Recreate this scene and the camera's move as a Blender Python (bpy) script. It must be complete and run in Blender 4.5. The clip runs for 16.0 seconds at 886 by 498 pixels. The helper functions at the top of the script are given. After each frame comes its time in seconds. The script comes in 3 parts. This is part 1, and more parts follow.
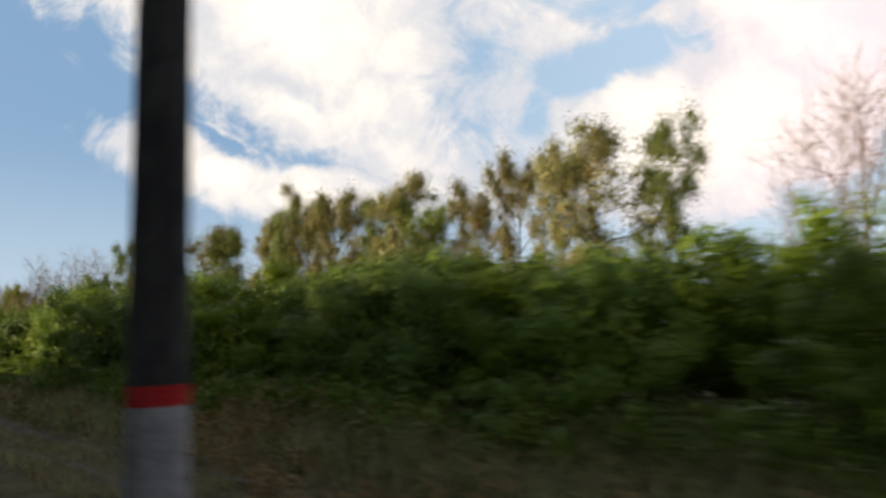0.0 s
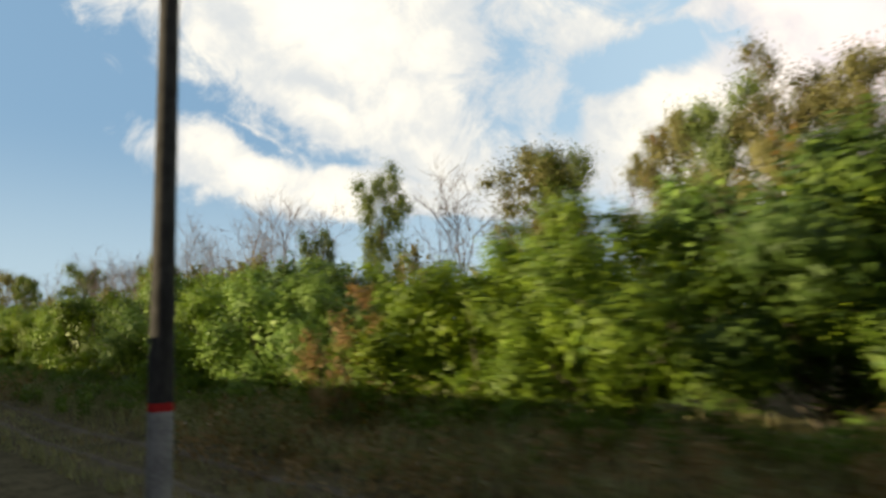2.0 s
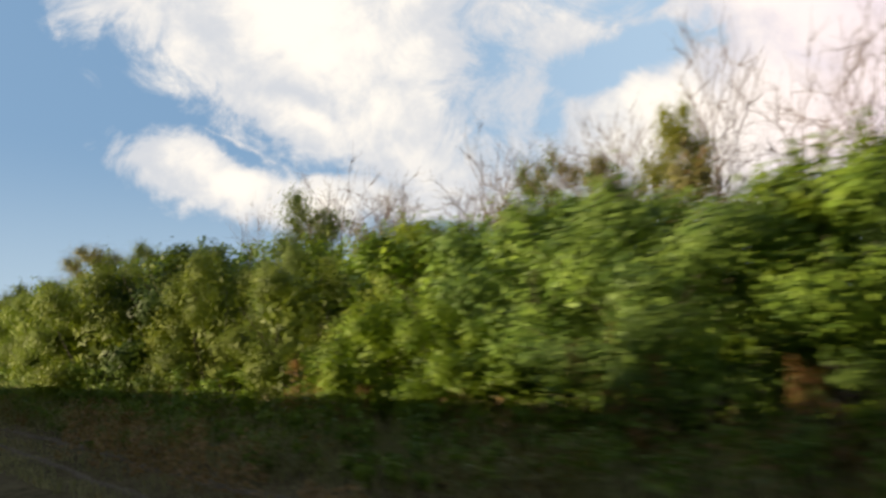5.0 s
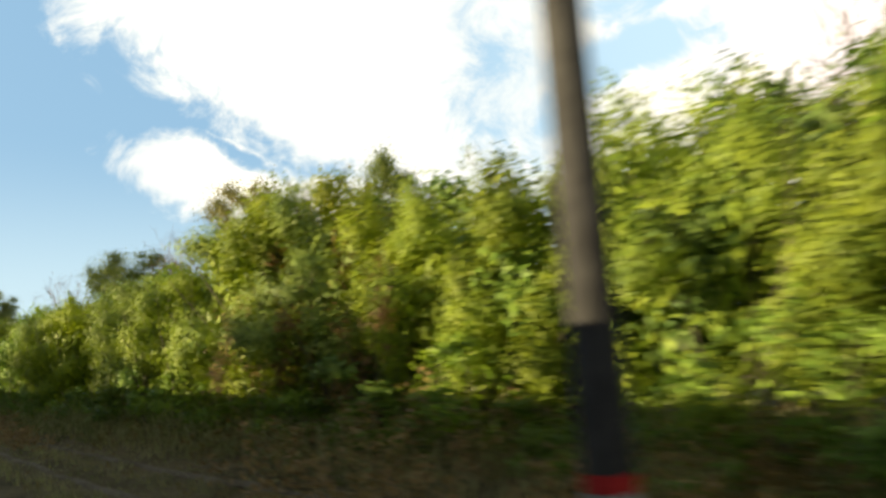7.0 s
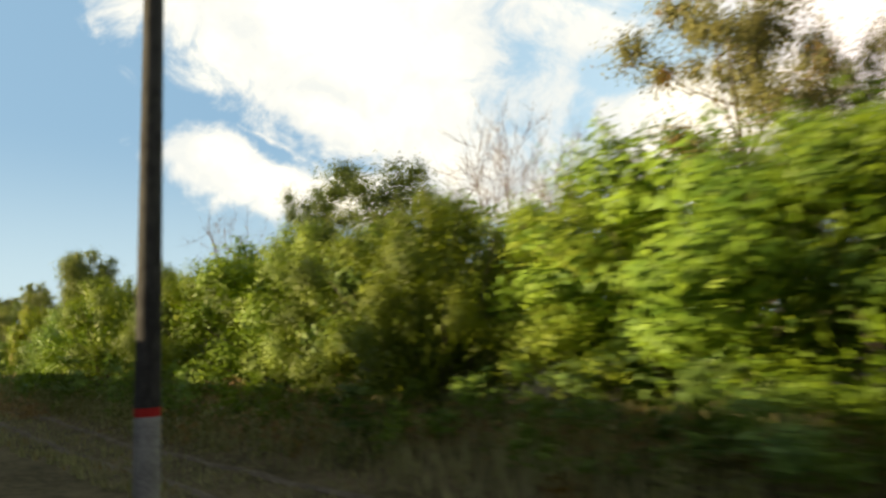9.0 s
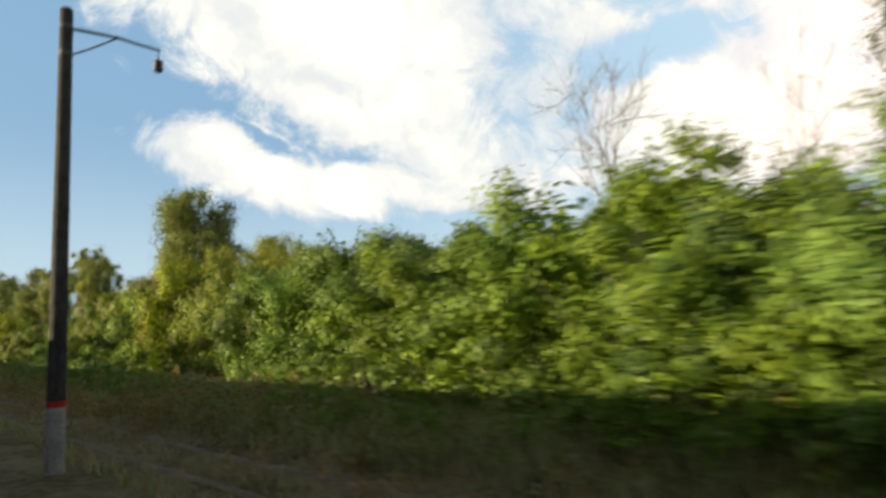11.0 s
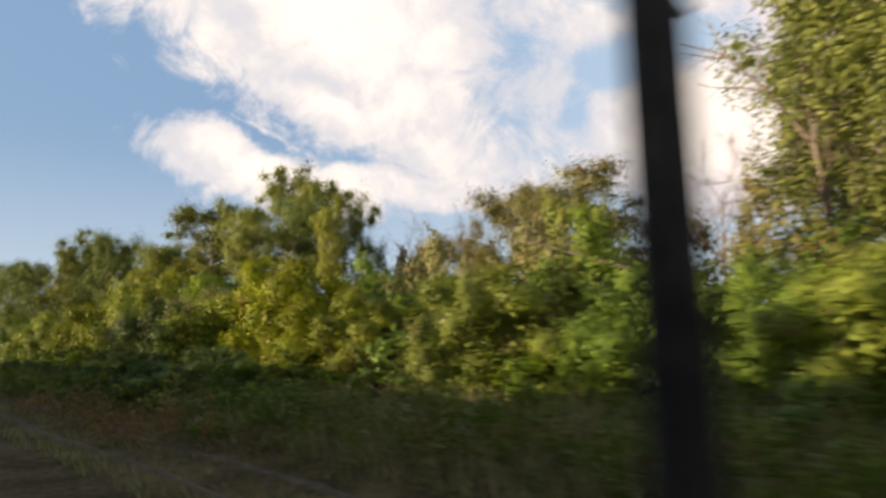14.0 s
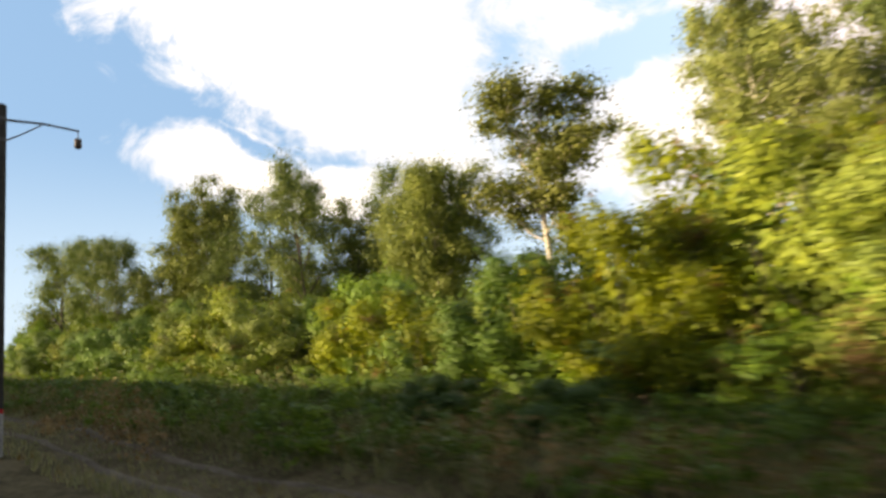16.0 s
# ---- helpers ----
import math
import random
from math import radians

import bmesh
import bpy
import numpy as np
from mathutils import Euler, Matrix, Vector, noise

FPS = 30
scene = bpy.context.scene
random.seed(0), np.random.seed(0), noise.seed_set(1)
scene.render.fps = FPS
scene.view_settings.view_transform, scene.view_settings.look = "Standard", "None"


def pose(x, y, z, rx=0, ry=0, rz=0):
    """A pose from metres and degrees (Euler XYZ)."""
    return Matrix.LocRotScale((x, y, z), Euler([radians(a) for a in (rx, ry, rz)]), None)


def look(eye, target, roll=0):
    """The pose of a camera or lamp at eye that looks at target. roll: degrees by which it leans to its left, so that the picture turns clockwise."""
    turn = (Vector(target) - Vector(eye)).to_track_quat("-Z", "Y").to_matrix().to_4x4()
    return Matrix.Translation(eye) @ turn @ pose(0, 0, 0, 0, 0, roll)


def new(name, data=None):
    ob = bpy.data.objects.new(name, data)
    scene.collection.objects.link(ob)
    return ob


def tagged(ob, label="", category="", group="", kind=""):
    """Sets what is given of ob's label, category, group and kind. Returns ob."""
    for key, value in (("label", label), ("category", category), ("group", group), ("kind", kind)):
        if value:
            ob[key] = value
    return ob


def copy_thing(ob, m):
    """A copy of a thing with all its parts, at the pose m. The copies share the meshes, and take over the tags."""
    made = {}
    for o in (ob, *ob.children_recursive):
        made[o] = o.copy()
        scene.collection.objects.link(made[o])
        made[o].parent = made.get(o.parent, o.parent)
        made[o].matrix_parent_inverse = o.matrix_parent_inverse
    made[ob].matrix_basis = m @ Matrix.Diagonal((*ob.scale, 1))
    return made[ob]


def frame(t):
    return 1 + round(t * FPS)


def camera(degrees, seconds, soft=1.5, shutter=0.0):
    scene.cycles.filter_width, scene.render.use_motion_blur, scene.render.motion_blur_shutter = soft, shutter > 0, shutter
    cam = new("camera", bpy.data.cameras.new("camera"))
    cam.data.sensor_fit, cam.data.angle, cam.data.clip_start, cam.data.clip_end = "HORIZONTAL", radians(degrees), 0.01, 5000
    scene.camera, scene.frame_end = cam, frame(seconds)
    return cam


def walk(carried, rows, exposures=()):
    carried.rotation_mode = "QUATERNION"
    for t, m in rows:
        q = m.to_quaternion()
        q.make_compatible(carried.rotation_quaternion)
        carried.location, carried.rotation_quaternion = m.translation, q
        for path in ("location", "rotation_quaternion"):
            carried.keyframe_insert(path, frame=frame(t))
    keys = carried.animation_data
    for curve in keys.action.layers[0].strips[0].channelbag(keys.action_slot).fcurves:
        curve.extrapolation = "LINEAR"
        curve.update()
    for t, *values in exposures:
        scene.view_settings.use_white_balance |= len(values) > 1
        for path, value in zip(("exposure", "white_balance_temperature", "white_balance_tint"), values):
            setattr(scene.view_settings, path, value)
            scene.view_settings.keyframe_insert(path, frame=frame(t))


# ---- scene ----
cam = camera(66.3, 16.0, soft=2.7, shutter=0.3)


def ride(t, y, turn, up, roll):
    """The camera rides straight along +Y at window height; turn: degrees right of +Y."""
    eye = Vector((0.0, y, 3.0))
    a, e = radians(turn), radians(up)
    return t, look(eye, eye + Vector((math.sin(a) * math.cos(e), math.cos(a) * math.cos(e), math.sin(e))), roll)


walk(cam, [
    ride(0.0, -5.07, 45.95, 7.20, -2.05), ride(0.5, 7.54, 43.82, 7.12, -2.34), ride(1.0, 20.12, 43.26, 6.93, -1.85),
    ride(1.5, 32.65, 43.82, 6.44, -2.18), ride(2.0, 45.15, 43.23, 7.20, -1.70), ride(2.5, 57.60, 42.60, 8.17, -3.36),
    ride(3.0, 70.02, 41.85, 8.45, -2.60), ride(3.5, 82.40, 42.17, 7.18, -1.31), ride(4.0, 94.73, 45.46, 6.50, -3.50),
    ride(4.5, 107.03, 45.05, 7.69, -3.72), ride(5.0, 119.29, 44.39, 7.65, -3.66), ride(7.5, 179.98, 44.25, 7.95, -4.38),
    ride(8.0, 192.00, 43.37, 9.22, -2.98), ride(8.5, 203.98, 44.05, 8.18, -2.58), ride(9.0, 215.92, 42.05, 7.65, -2.47),
    ride(9.5, 227.82, 43.28, 7.25, -2.2), ride(10.0, 239.68, 42.70, 7.04, -2.46), ride(12.5, 298.40, 42.25, 6.72, -2.31),
    ride(13.0, 310.02, 42.33, 6.64, -2.41), ride(13.5, 321.60, 42.79, 7.29, -2.33), ride(14.0, 333.15, 42.62, 6.94, -1.96),
    ride(14.5, 344.65, 43.39, 6.15, -3.05), ride(15.0, 356.12, 42.67, 6.54, -2.33), ride(15.5, 367.54, 42.17, 6.55, -2.25),
    ride(16.0, 378.93, 43.24, 7.05, -3.57),
], [(0.0, 0.60, 7350, 14), (0.7, 0.65, 7450, 12), (1.5, 0.73, 7400, 7), (2.0, 0.62, 7450, 8), (3.0, 0.38, 7250, 10), (4.0, 0.45, 7200, 12), (5.0, 0.49, 7150, 12), (7.0, 1.03, 7750, 5), (8.0, 1.03, 7950, 6),
    (9.0, 0.89, 7950, 6), (10.0, 0.93, 7700, 2), (12.0, 0.60, 7350, 15), (14.0, 0.60, 7550, 18), (15.0, 0.81, 7750, 19), (16.0, 1.07, 7550, 15)])

# ---- light: low evening sun from the far side of the line, broken cloud ----
SUN_UP, SUN_TURN = 10.0, 303.0      # degrees above the horizon; degrees right of +Y
sun_from = Vector((math.sin(radians(SUN_TURN)) * math.cos(radians(SUN_UP)), math.cos(radians(SUN_TURN)) * math.cos(radians(SUN_UP)), math.sin(radians(SUN_UP))))
lamp = bpy.data.lights.new("sun", "SUN")
lamp.energy, lamp.angle, lamp.color = 5.0, radians(0.6), (1.0, 0.86, 0.60)
sun = new("sun", lamp)
sun.matrix_world = look(sun_from * 100, (0, 0, 0))


class Nodes:
    """Small helper to write node trees as sums."""

    def __init__(self, tree):
        self.tree = tree
        self.out = None

    def add(self, kind):
        return self.tree.nodes.new(kind)

    def put(self, socket, value):
        if isinstance(value, bpy.types.NodeSocket):
            self.tree.links.new(value, socket)
        else:
            socket.default_value = value

    def math(self, op, a, b=0.0, c=0.0, clamp=False):
        node = self.add("ShaderNodeMath")
        node.operation, node.use_clamp = op, clamp
        for i, v in enumerate((a, b, c)):
            self.put(node.inputs[i], v)
        return node.outputs[0]

    def dot(self, a, b):
        node = self.add("ShaderNodeVectorMath")
        node.operation = "DOT_PRODUCT"
        self.put(node.inputs[0], a)
        self.put(node.inputs[1], b)
        return node.outputs["Value"]

    def noise(self, vector, scale, detail=4.0, rough=0.55, distort=0.0):
        node = self.add("ShaderNodeTexNoise")
        self.put(node.inputs["Vector"], vector)
        for key, v in (("Scale", scale), ("Detail", detail), ("Roughness", rough), ("Distortion", distort)):
            node.inputs[key].default_value = v
        return node.outputs["Fac"]

    def smooth(self, value, lo, hi, to_lo=0.0, to_hi=1.0):
        node = self.add("ShaderNodeMapRange")
        node.interpolation_type = "SMOOTHSTEP"
        for key, v in (("Value", value), ("From Min", lo), ("From Max", hi), ("To Min", to_lo), ("To Max", to_hi)):
            self.put(node.inputs[key], v)
        return node.outputs["Result"]

    def mix(self, fac, a, b, blend="MIX"):
        node = self.add("ShaderNodeMix")
        node.data_type, node.blend_type = "RGBA", blend
        self.put(node.inputs[0], fac)
        self.put(node.inputs[6], a)
        self.put(node.inputs[7], b)
        return node.outputs[2]


def make_sky():
    world = bpy.data.worlds.new("sky")
    scene.world = world
    world.use_nodes = True
    n = Nodes(world.node_tree)
    world.node_tree.nodes.clear()
    ray = n.add("ShaderNodeTexCoord").outputs["Generated"]
    sky = n.add("ShaderNodeTexSky")
    sky.sky_type, sky.sun_disc, sky.sun_elevation, sky.sun_rotation = "NISHITA", False, radians(SUN_UP), radians(SUN_TURN)
    sky.air_density, sky.dust_density, sky.ozone_density = 1.0, 1.5, 1.0
    # flat chart of the sky round the bank of cloud in the east (its own right, up and ahead)
    ahead = pose(0, 0, 0, 90 + 6.72, 0, -42.25).to_3x3() @ Matrix.Rotation(radians(-2.3), 3, "Z")
    right, up, fwd = (ahead @ Vector(v) for v in ((1, 0, 0), (0, 1, 0), (0, 0, -1)))
    depth = n.math("MAXIMUM", n.dot(ray, fwd), 0.12)
    x = n.math("DIVIDE", n.dot(ray, right), depth)
    y = n.math("DIVIDE", n.dot(ray, up), depth)
    chart = n.add("ShaderNodeCombineXYZ")
    n.put(chart.inputs[0], x)
    n.put(chart.inputs[1], y)
    wob = n.add("ShaderNodeTexNoise")
    n.put(wob.inputs["Vector"], chart.outputs[0])
    wob.inputs["Scale"].default_value, wob.inputs["Detail"].default_value = 7.0, 5.0
    part_xy = n.add("ShaderNodeSeparateXYZ")
    n.put(part_xy.inputs[0], wob.outputs["Color"])
    xw = n.math("MULTIPLY_ADD", n.math("SUBTRACT", part_xy.outputs[0], 0.5), 0.13, x)
    yw = n.math("MULTIPLY_ADD", n.math("SUBTRACT", part_xy.outputs[1], 0.5), 0.10, y)

    def puff(cx, cy, a, b, tilt, weight):
        c, s = math.cos(radians(tilt)), math.sin(radians(tilt))
        dx, dy = n.math("SUBTRACT", xw, cx), n.math("SUBTRACT", yw, cy)
        p = n.math("DIVIDE", n.math("ADD", n.math("MULTIPLY", dx, c), n.math("MULTIPLY", dy, s)), a)
        q = n.math("DIVIDE", n.math("SUBTRACT", n.math("MULTIPLY", dy, c), n.math("MULTIPLY", dx, s)), b)
        r = n.math("SQRT", n.math("ADD", n.math("MULTIPLY", p, p), n.math("MULTIPLY", q, q)))
        return n.math("MULTIPLY", n.math("SUBTRACT", 1.0, r), weight)

    cloud = None
    for row in ((-0.05, 0.34, 0.53, 0.207, -22, 0.65), (0.06, 0.20, 0.25, 0.13, -14, 0.8), (-0.29, 0.126, 0.155, 0.052, -17, 0.5), (-0.175, 0.205, 0.12, 0.050, -32, 0.6), (-0.15, 0.085, 0.10, 0.022, -15, 0.35),
                (0.50, 0.20, 0.34, 0.13, 12, 0.8), (0.25, 0.22, 0.05, 0.03, 20, 0.6), (0.45, 0.37, 0.16, 0.04, 22, 0.8), (0.10, 0.44, 0.30, 0.09, 0, 0.7), (-0.02, 0.09, 0.22, 0.03, -3, 0.5),
                (0.62, 0.40, 0.2, 0.14, 0, 0.6)):
        v = puff(*row)
        cloud = v if cloud is None else n.math("MAXIMUM", cloud, v)
    for row in ((0.30, 0.30, 0.12, 0.040, 14, 0.32), (0.19, 0.205, 0.03, 0.05, -14, 0.12), (-0.255, 0.163, 0.09, 0.010, -24, 0.20), (0.14, 0.33, 0.03, 0.07, -16, 0.06)):
        cloud = n.math("MINIMUM", cloud, n.math("MULTIPLY", puff(*row), -1.0))
    # the rest of the sky: broken cloud
    wide = n.math("SUBTRACT", n.noise(ray, 2.6, 6.0, 0.6, 0.4), 0.66)
    inside = n.smooth(n.dot(ray, fwd), 0.60, 0.72)
    grain = n.math("SUBTRACT", n.noise(chart.outputs[0], 9.0, 9.0, 0.66, 0.6), 0.5)
    field = n.math("ADD", n.math("MULTIPLY", cloud, inside), n.math("MULTIPLY", wide, n.math("SUBTRACT", 1.0, inside)))
    field = n.math("MULTIPLY_ADD", grain, 0.78, field)
    cover = n.smooth(field, -0.09, 0.13, 0.04, 1.0)
    thick = n.smooth(n.math("ADD", field, n.math("MULTIPLY", n.math("SUBTRACT", n.noise(chart.outputs[0], 6.0, 5.0, 0.6), 0.5), 1.2)), 0.0, 0.5)
    white = n.mix(thick, (0.58, 0.64, 0.73, 1), (0.95, 0.94, 0.905, 1))
    # purple glare towards the right, painted into the cloud colour
    white = n.mix(n.smooth(x, 0.30, 0.75, 0.0, 0.7), white, (0.92, 0.80, 0.90, 1))
    blue = n.mix(0.65, n.mix(1.0, sky.outputs[0], (0.085, 0.085, 0.085, 1), "MULTIPLY"), (0.20, 0.42, 0.74, 1))
    blue = n.mix(n.smooth(x, -0.3, 0.4, 0.0, 0.5), blue, (0.54, 0.74, 0.94, 1))
    # deeper blue overhead and away from the bank of cloud
    blue = n.mix(n.smooth(n.dot(ray, fwd), 0.35, 0.72, 1.0, 0.0), blue, (0.13, 0.155, 0.21, 1))
    low = n.add("ShaderNodeSeparateXYZ")
    n.put(low.inputs[0], ray)
    blue = n.mix(n.smooth(low.outputs[2], 0.02, 0.30, 0.6, 0.0), blue, (0.50, 0.66, 0.80, 1))
    back = n.add("ShaderNodeBackground")
    n.put(back.inputs[0], n.mix(cover, blue, white))
    back.inputs[1].default_value = 0.8
    n.put(n.add("ShaderNodeOutputWorld").inputs[0], back.outputs[0])


make_sky()


# ---- materials ----
def material(name, build, **kw):
    m = bpy.data.materials.new(name)
    m.use_nodes = True
    m.node_tree.nodes.clear()
    n = Nodes(m.node_tree)
    out = n.add("ShaderNodeOutputMaterial")
    n.put(out.inputs[0], build(n, **kw))
    return m


def leaf_shader(n, base, warm, wilt=0.0, glow=0.30):
    """Leaves: each leaf and each plant a little different, light shining through."""
    geo = n.add("ShaderNodeNewGeometry")
    ob = n.add("ShaderNodeObjectInfo")
    pos = n.add("ShaderNodeTexCoord").outputs["Object"]
    patch = n.noise(pos, 0.9, 3.0)
    tone = n.math("ADD", n.math("MULTIPLY", geo.outputs["Random Per Island"], 0.5), n.math("MULTIPLY", n.smooth(patch, 0.3, 0.7), 0.5))
    col = n.mix(tone, (*base, 1), (*warm, 1))
    if wilt:
        dry = n.smooth(n.math("ADD", n.noise(pos, 0.6, 2.0), n.math("MULTIPLY", geo.outputs["Random Per Island"], 0.15)), 0.70 - wilt * 0.2, 0.80 - wilt * 0.2)
        col = n.mix(dry, col, (0.27, 0.14, 0.035, 1))
    hue = n.add("ShaderNodeHueSaturation")
    n.put(hue.inputs["Hue"], n.math("MULTIPLY_ADD", ob.outputs["Random"], 0.02, 0.496))
    n.put(hue.inputs["Saturation"], n.math("MULTIPLY_ADD", ob.outputs["Random"], -0.2, 1.05))
    n.put(hue.inputs["Value"], n.math("MULTIPLY_ADD", n.math("FRACT", n.math("MULTIPLY", ob.outputs["Random"], 7.3)), 0.65, 0.65))
    n.put(hue.inputs["Color"], col)
    b = n.add("ShaderNodeBsdfPrincipled")
    n.put(b.inputs["Base Color"], hue.outputs[0])
    b.inputs["Roughness"].default_value = 0.55
    b.inputs["Specular IOR Level"].default_value = 0.35
    t = n.add("ShaderNodeBsdfTranslucent")
    n.put(t.inputs[0], n.mix(0.35, hue.outputs[0], (0.16, 0.22, 0.01, 1)))
    s = n.add("ShaderNodeMixShader")
    s.inputs[0].default_value = glow
    n.put(s.inputs[1], b.outputs[0])
    n.put(s.inputs[2], t.outputs[0])
    return s.outputs[0]


def rough_shader(n, a, b, scale, rough=0.9, bump=0.3, fine=8.0, stretch=1.0, gloss=0.25):
    """Bark, earth, concrete: two tones at two scales and a fine relief."""
    pos = n.add("ShaderNodeTexCoord").outputs["Object"]
    m = n.add("ShaderNodeMapping")
    n.put(m.inputs[0], pos)
    m.inputs["Scale"].default_value = (1, 1, stretch)
    big = n.noise(m.outputs[0], scale, 4.0)
    small = n.noise(m.outputs[0], scale * fine, 4.0, 0.65)
    tone = n.smooth(n.math("MULTIPLY_ADD", small, 0.5, n.math("MULTIPLY", big, 0.5)), 0.36, 0.64)
    p = n.add("ShaderNodeBsdfPrincipled")
    n.put(p.inputs["Base Color"], n.mix(tone, (*a, 1), (*b, 1)))
    p.inputs["Roughness"].default_value = rough
    p.inputs["Specular IOR Level"].default_value = gloss
    bm = n.add("ShaderNodeBump")
    bm.inputs["Strength"].default_value, bm.inputs["Distance"].default_value = bump, 0.03
    n.put(bm.inputs["Height"], small)
    n.put(p.inputs["Normal"], bm.outputs[0])
    return p.outputs[0]


def birch_shader(n):
    """White bark with dark cross marks, darker at the foot."""
    pos = n.add("ShaderNodeTexCoord").outputs["Object"]
    m = n.add("ShaderNodeMapping")
    n.put(m.inputs[0], pos)
    m.inputs["Scale"].default_value = (1.5, 1.5, 7.0)
    mark = n.smooth(n.noise(m.outputs[0], 1.2, 5.0, 0.7), 0.54, 0.64)
    p = n.add("ShaderNodeBsdfPrincipled")
    n.put(p.inputs["Base Color"], n.mix(mark, (0.62, 0.56, 0.46, 1), (0.09, 0.08, 0.07, 1)))
    p.inputs["Roughness"].default_value = 0.8
    return p.outputs[0]


LEAF = {
    "maple": material("maple_leaves", leaf_shader, base=(0.066, 0.150, 0.015), warm=(0.28, 0.385, 0.030), glow=0.28),
    "maple_yellow": material("yellowing_leaves", leaf_shader, base=(0.15, 0.21, 0.018), warm=(0.43, 0.47, 0.03), wilt=0.08, glow=0.28),
    "maple_tall": material("sunny_maple_leaves", leaf_shader, base=(0.095, 0.165, 0.016), warm=(0.36, 0.42, 0.032), glow=0.3),
    "golden": material("golden_leaves", leaf_shader, base=(0.22, 0.25, 0.022), warm=(0.50, 0.51, 0.045), glow=0.3),
    "leafy": material("dull_green_leaves", leaf_shader, base=(0.07, 0.115, 0.024), warm=(0.24, 0.29, 0.05), glow=0.25),
    "brown": material("browning_leaves", leaf_shader, base=(0.13, 0.13, 0.042), warm=(0.33, 0.30, 0.11), wilt=0.12, glow=0.25),
    # dark green, lowered further so bushes in shade get it as colour
    "dark": material("dark_shade_leaves", leaf_shader, base=(0.045, 0.095, 0.016), warm=(0.13, 0.21, 0.03)),
    "birch": material("birch_leaves", leaf_shader, base=(0.10, 0.14, 0.028), warm=(0.38, 0.40, 0.08)),
    "aspen": material("aspen_leaves", leaf_shader, base=(0.14, 0.18, 0.03), warm=(0.44, 0.44, 0.085)),
}
BARK = material("grey_bark", rough_shader, a=(0.06, 0.05, 0.04), b=(0.20, 0.165, 0.13), scale=1.5, stretch=0.3)
# bare grey wood, lightened and pinker: distance haze mixed into the colour
DEAD = material("hazed_bare_wood", rough_shader, a=(0.13, 0.10, 0.088), b=(0.30, 0.24, 0.205), scale=1.5, stretch=0.3)
WHITE_BARK = material("white_bark", birch_shader)
# weathered concrete, toned below its own grey to carry the masts' shaded side
CONCRETE = material("shaded_weathered_concrete", rough_shader, a=(0.035, 0.034, 0.034), b=(0.078, 0.075, 0.072), scale=1.2, stretch=0.4)
WHITE_PAINT = material("chalky_white_paint", rough_shader, a=(0.26, 0.26, 0.26), b=(0.46, 0.46, 0.46), scale=2.5)
RED_PAINT = material("faded_red_paint", rough_shader, a=(0.42, 0.02, 0.02), b=(0.62, 0.04, 0.04), scale=4.0)
STEEL = material("dark_galvanised_steel", rough_shader, a=(0.07, 0.07, 0.075), b=(0.14, 0.14, 0.15), scale=5.0, rough=0.6)
GLAZE = material("brown_glazed_insulator", rough_shader, a=(0.04, 0.03, 0.028), b=(0.08, 0.06, 0.05), scale=9.0, rough=0.25)
EARTH = material("rough_grassy_earth", rough_shader, a=(0.07, 0.06, 0.03), b=(0.18, 0.145, 0.08), scale=0.6, bump=0.8, gloss=0.02)
TRACK_DIRT = material("trodden_dirt", rough_shader, a=(0.11, 0.09, 0.062), b=(0.21, 0.175, 0.125), scale=0.8, bump=0.6, gloss=0.02)
COACH = material("dark_green_coach_paint", rough_shader, a=(0.02, 0.05, 0.035), b=(0.035, 0.075, 0.05), scale=1.0, rough=0.4)
GRASS = material("dry_grass", leaf_shader, base=(0.26, 0.26, 0.10), warm=(0.60, 0.52, 0.25), wilt=0.2, glow=0.3)
HERB = material("olive_weeds", leaf_shader, base=(0.17, 0.21, 0.065), warm=(0.44, 0.43, 0.17), wilt=0.2, glow=0.3)
WEED = material("rusty_weeds", leaf_shader, base=(0.22, 0.10, 0.045), warm=(0.44, 0.25, 0.09), wilt=0.3, glow=0.35)


# ---- mesh helpers ----
def mesh_of(name, verts, faces, mat, smooth=False):
    me = bpy.data.meshes.new(name)
    verts = np.asarray(verts, dtype=np.float32)
    faces = np.asarray(faces, dtype=np.int32)
    k = faces.shape[1]
    me.vertices.add(len(verts))
    me.vertices.foreach_set("co", verts.ravel())
    me.loops.add(faces.size)
    me.loops.foreach_set("vertex_index", faces.ravel())
    me.polygons.add(len(faces))
    me.polygons.foreach_set("loop_start", np.arange(0, faces.size, k, dtype=np.int32))
    me.polygons.foreach_set("use_smooth", np.full(len(faces), smooth))
    me.materials.append(mat)
    me.update(calc_edges=True)
    return me


def part(name, me, parent, label=""):
    ob = new(name, me)
    ob.parent = parent
    if label:
        ob["label"] = label
    return ob


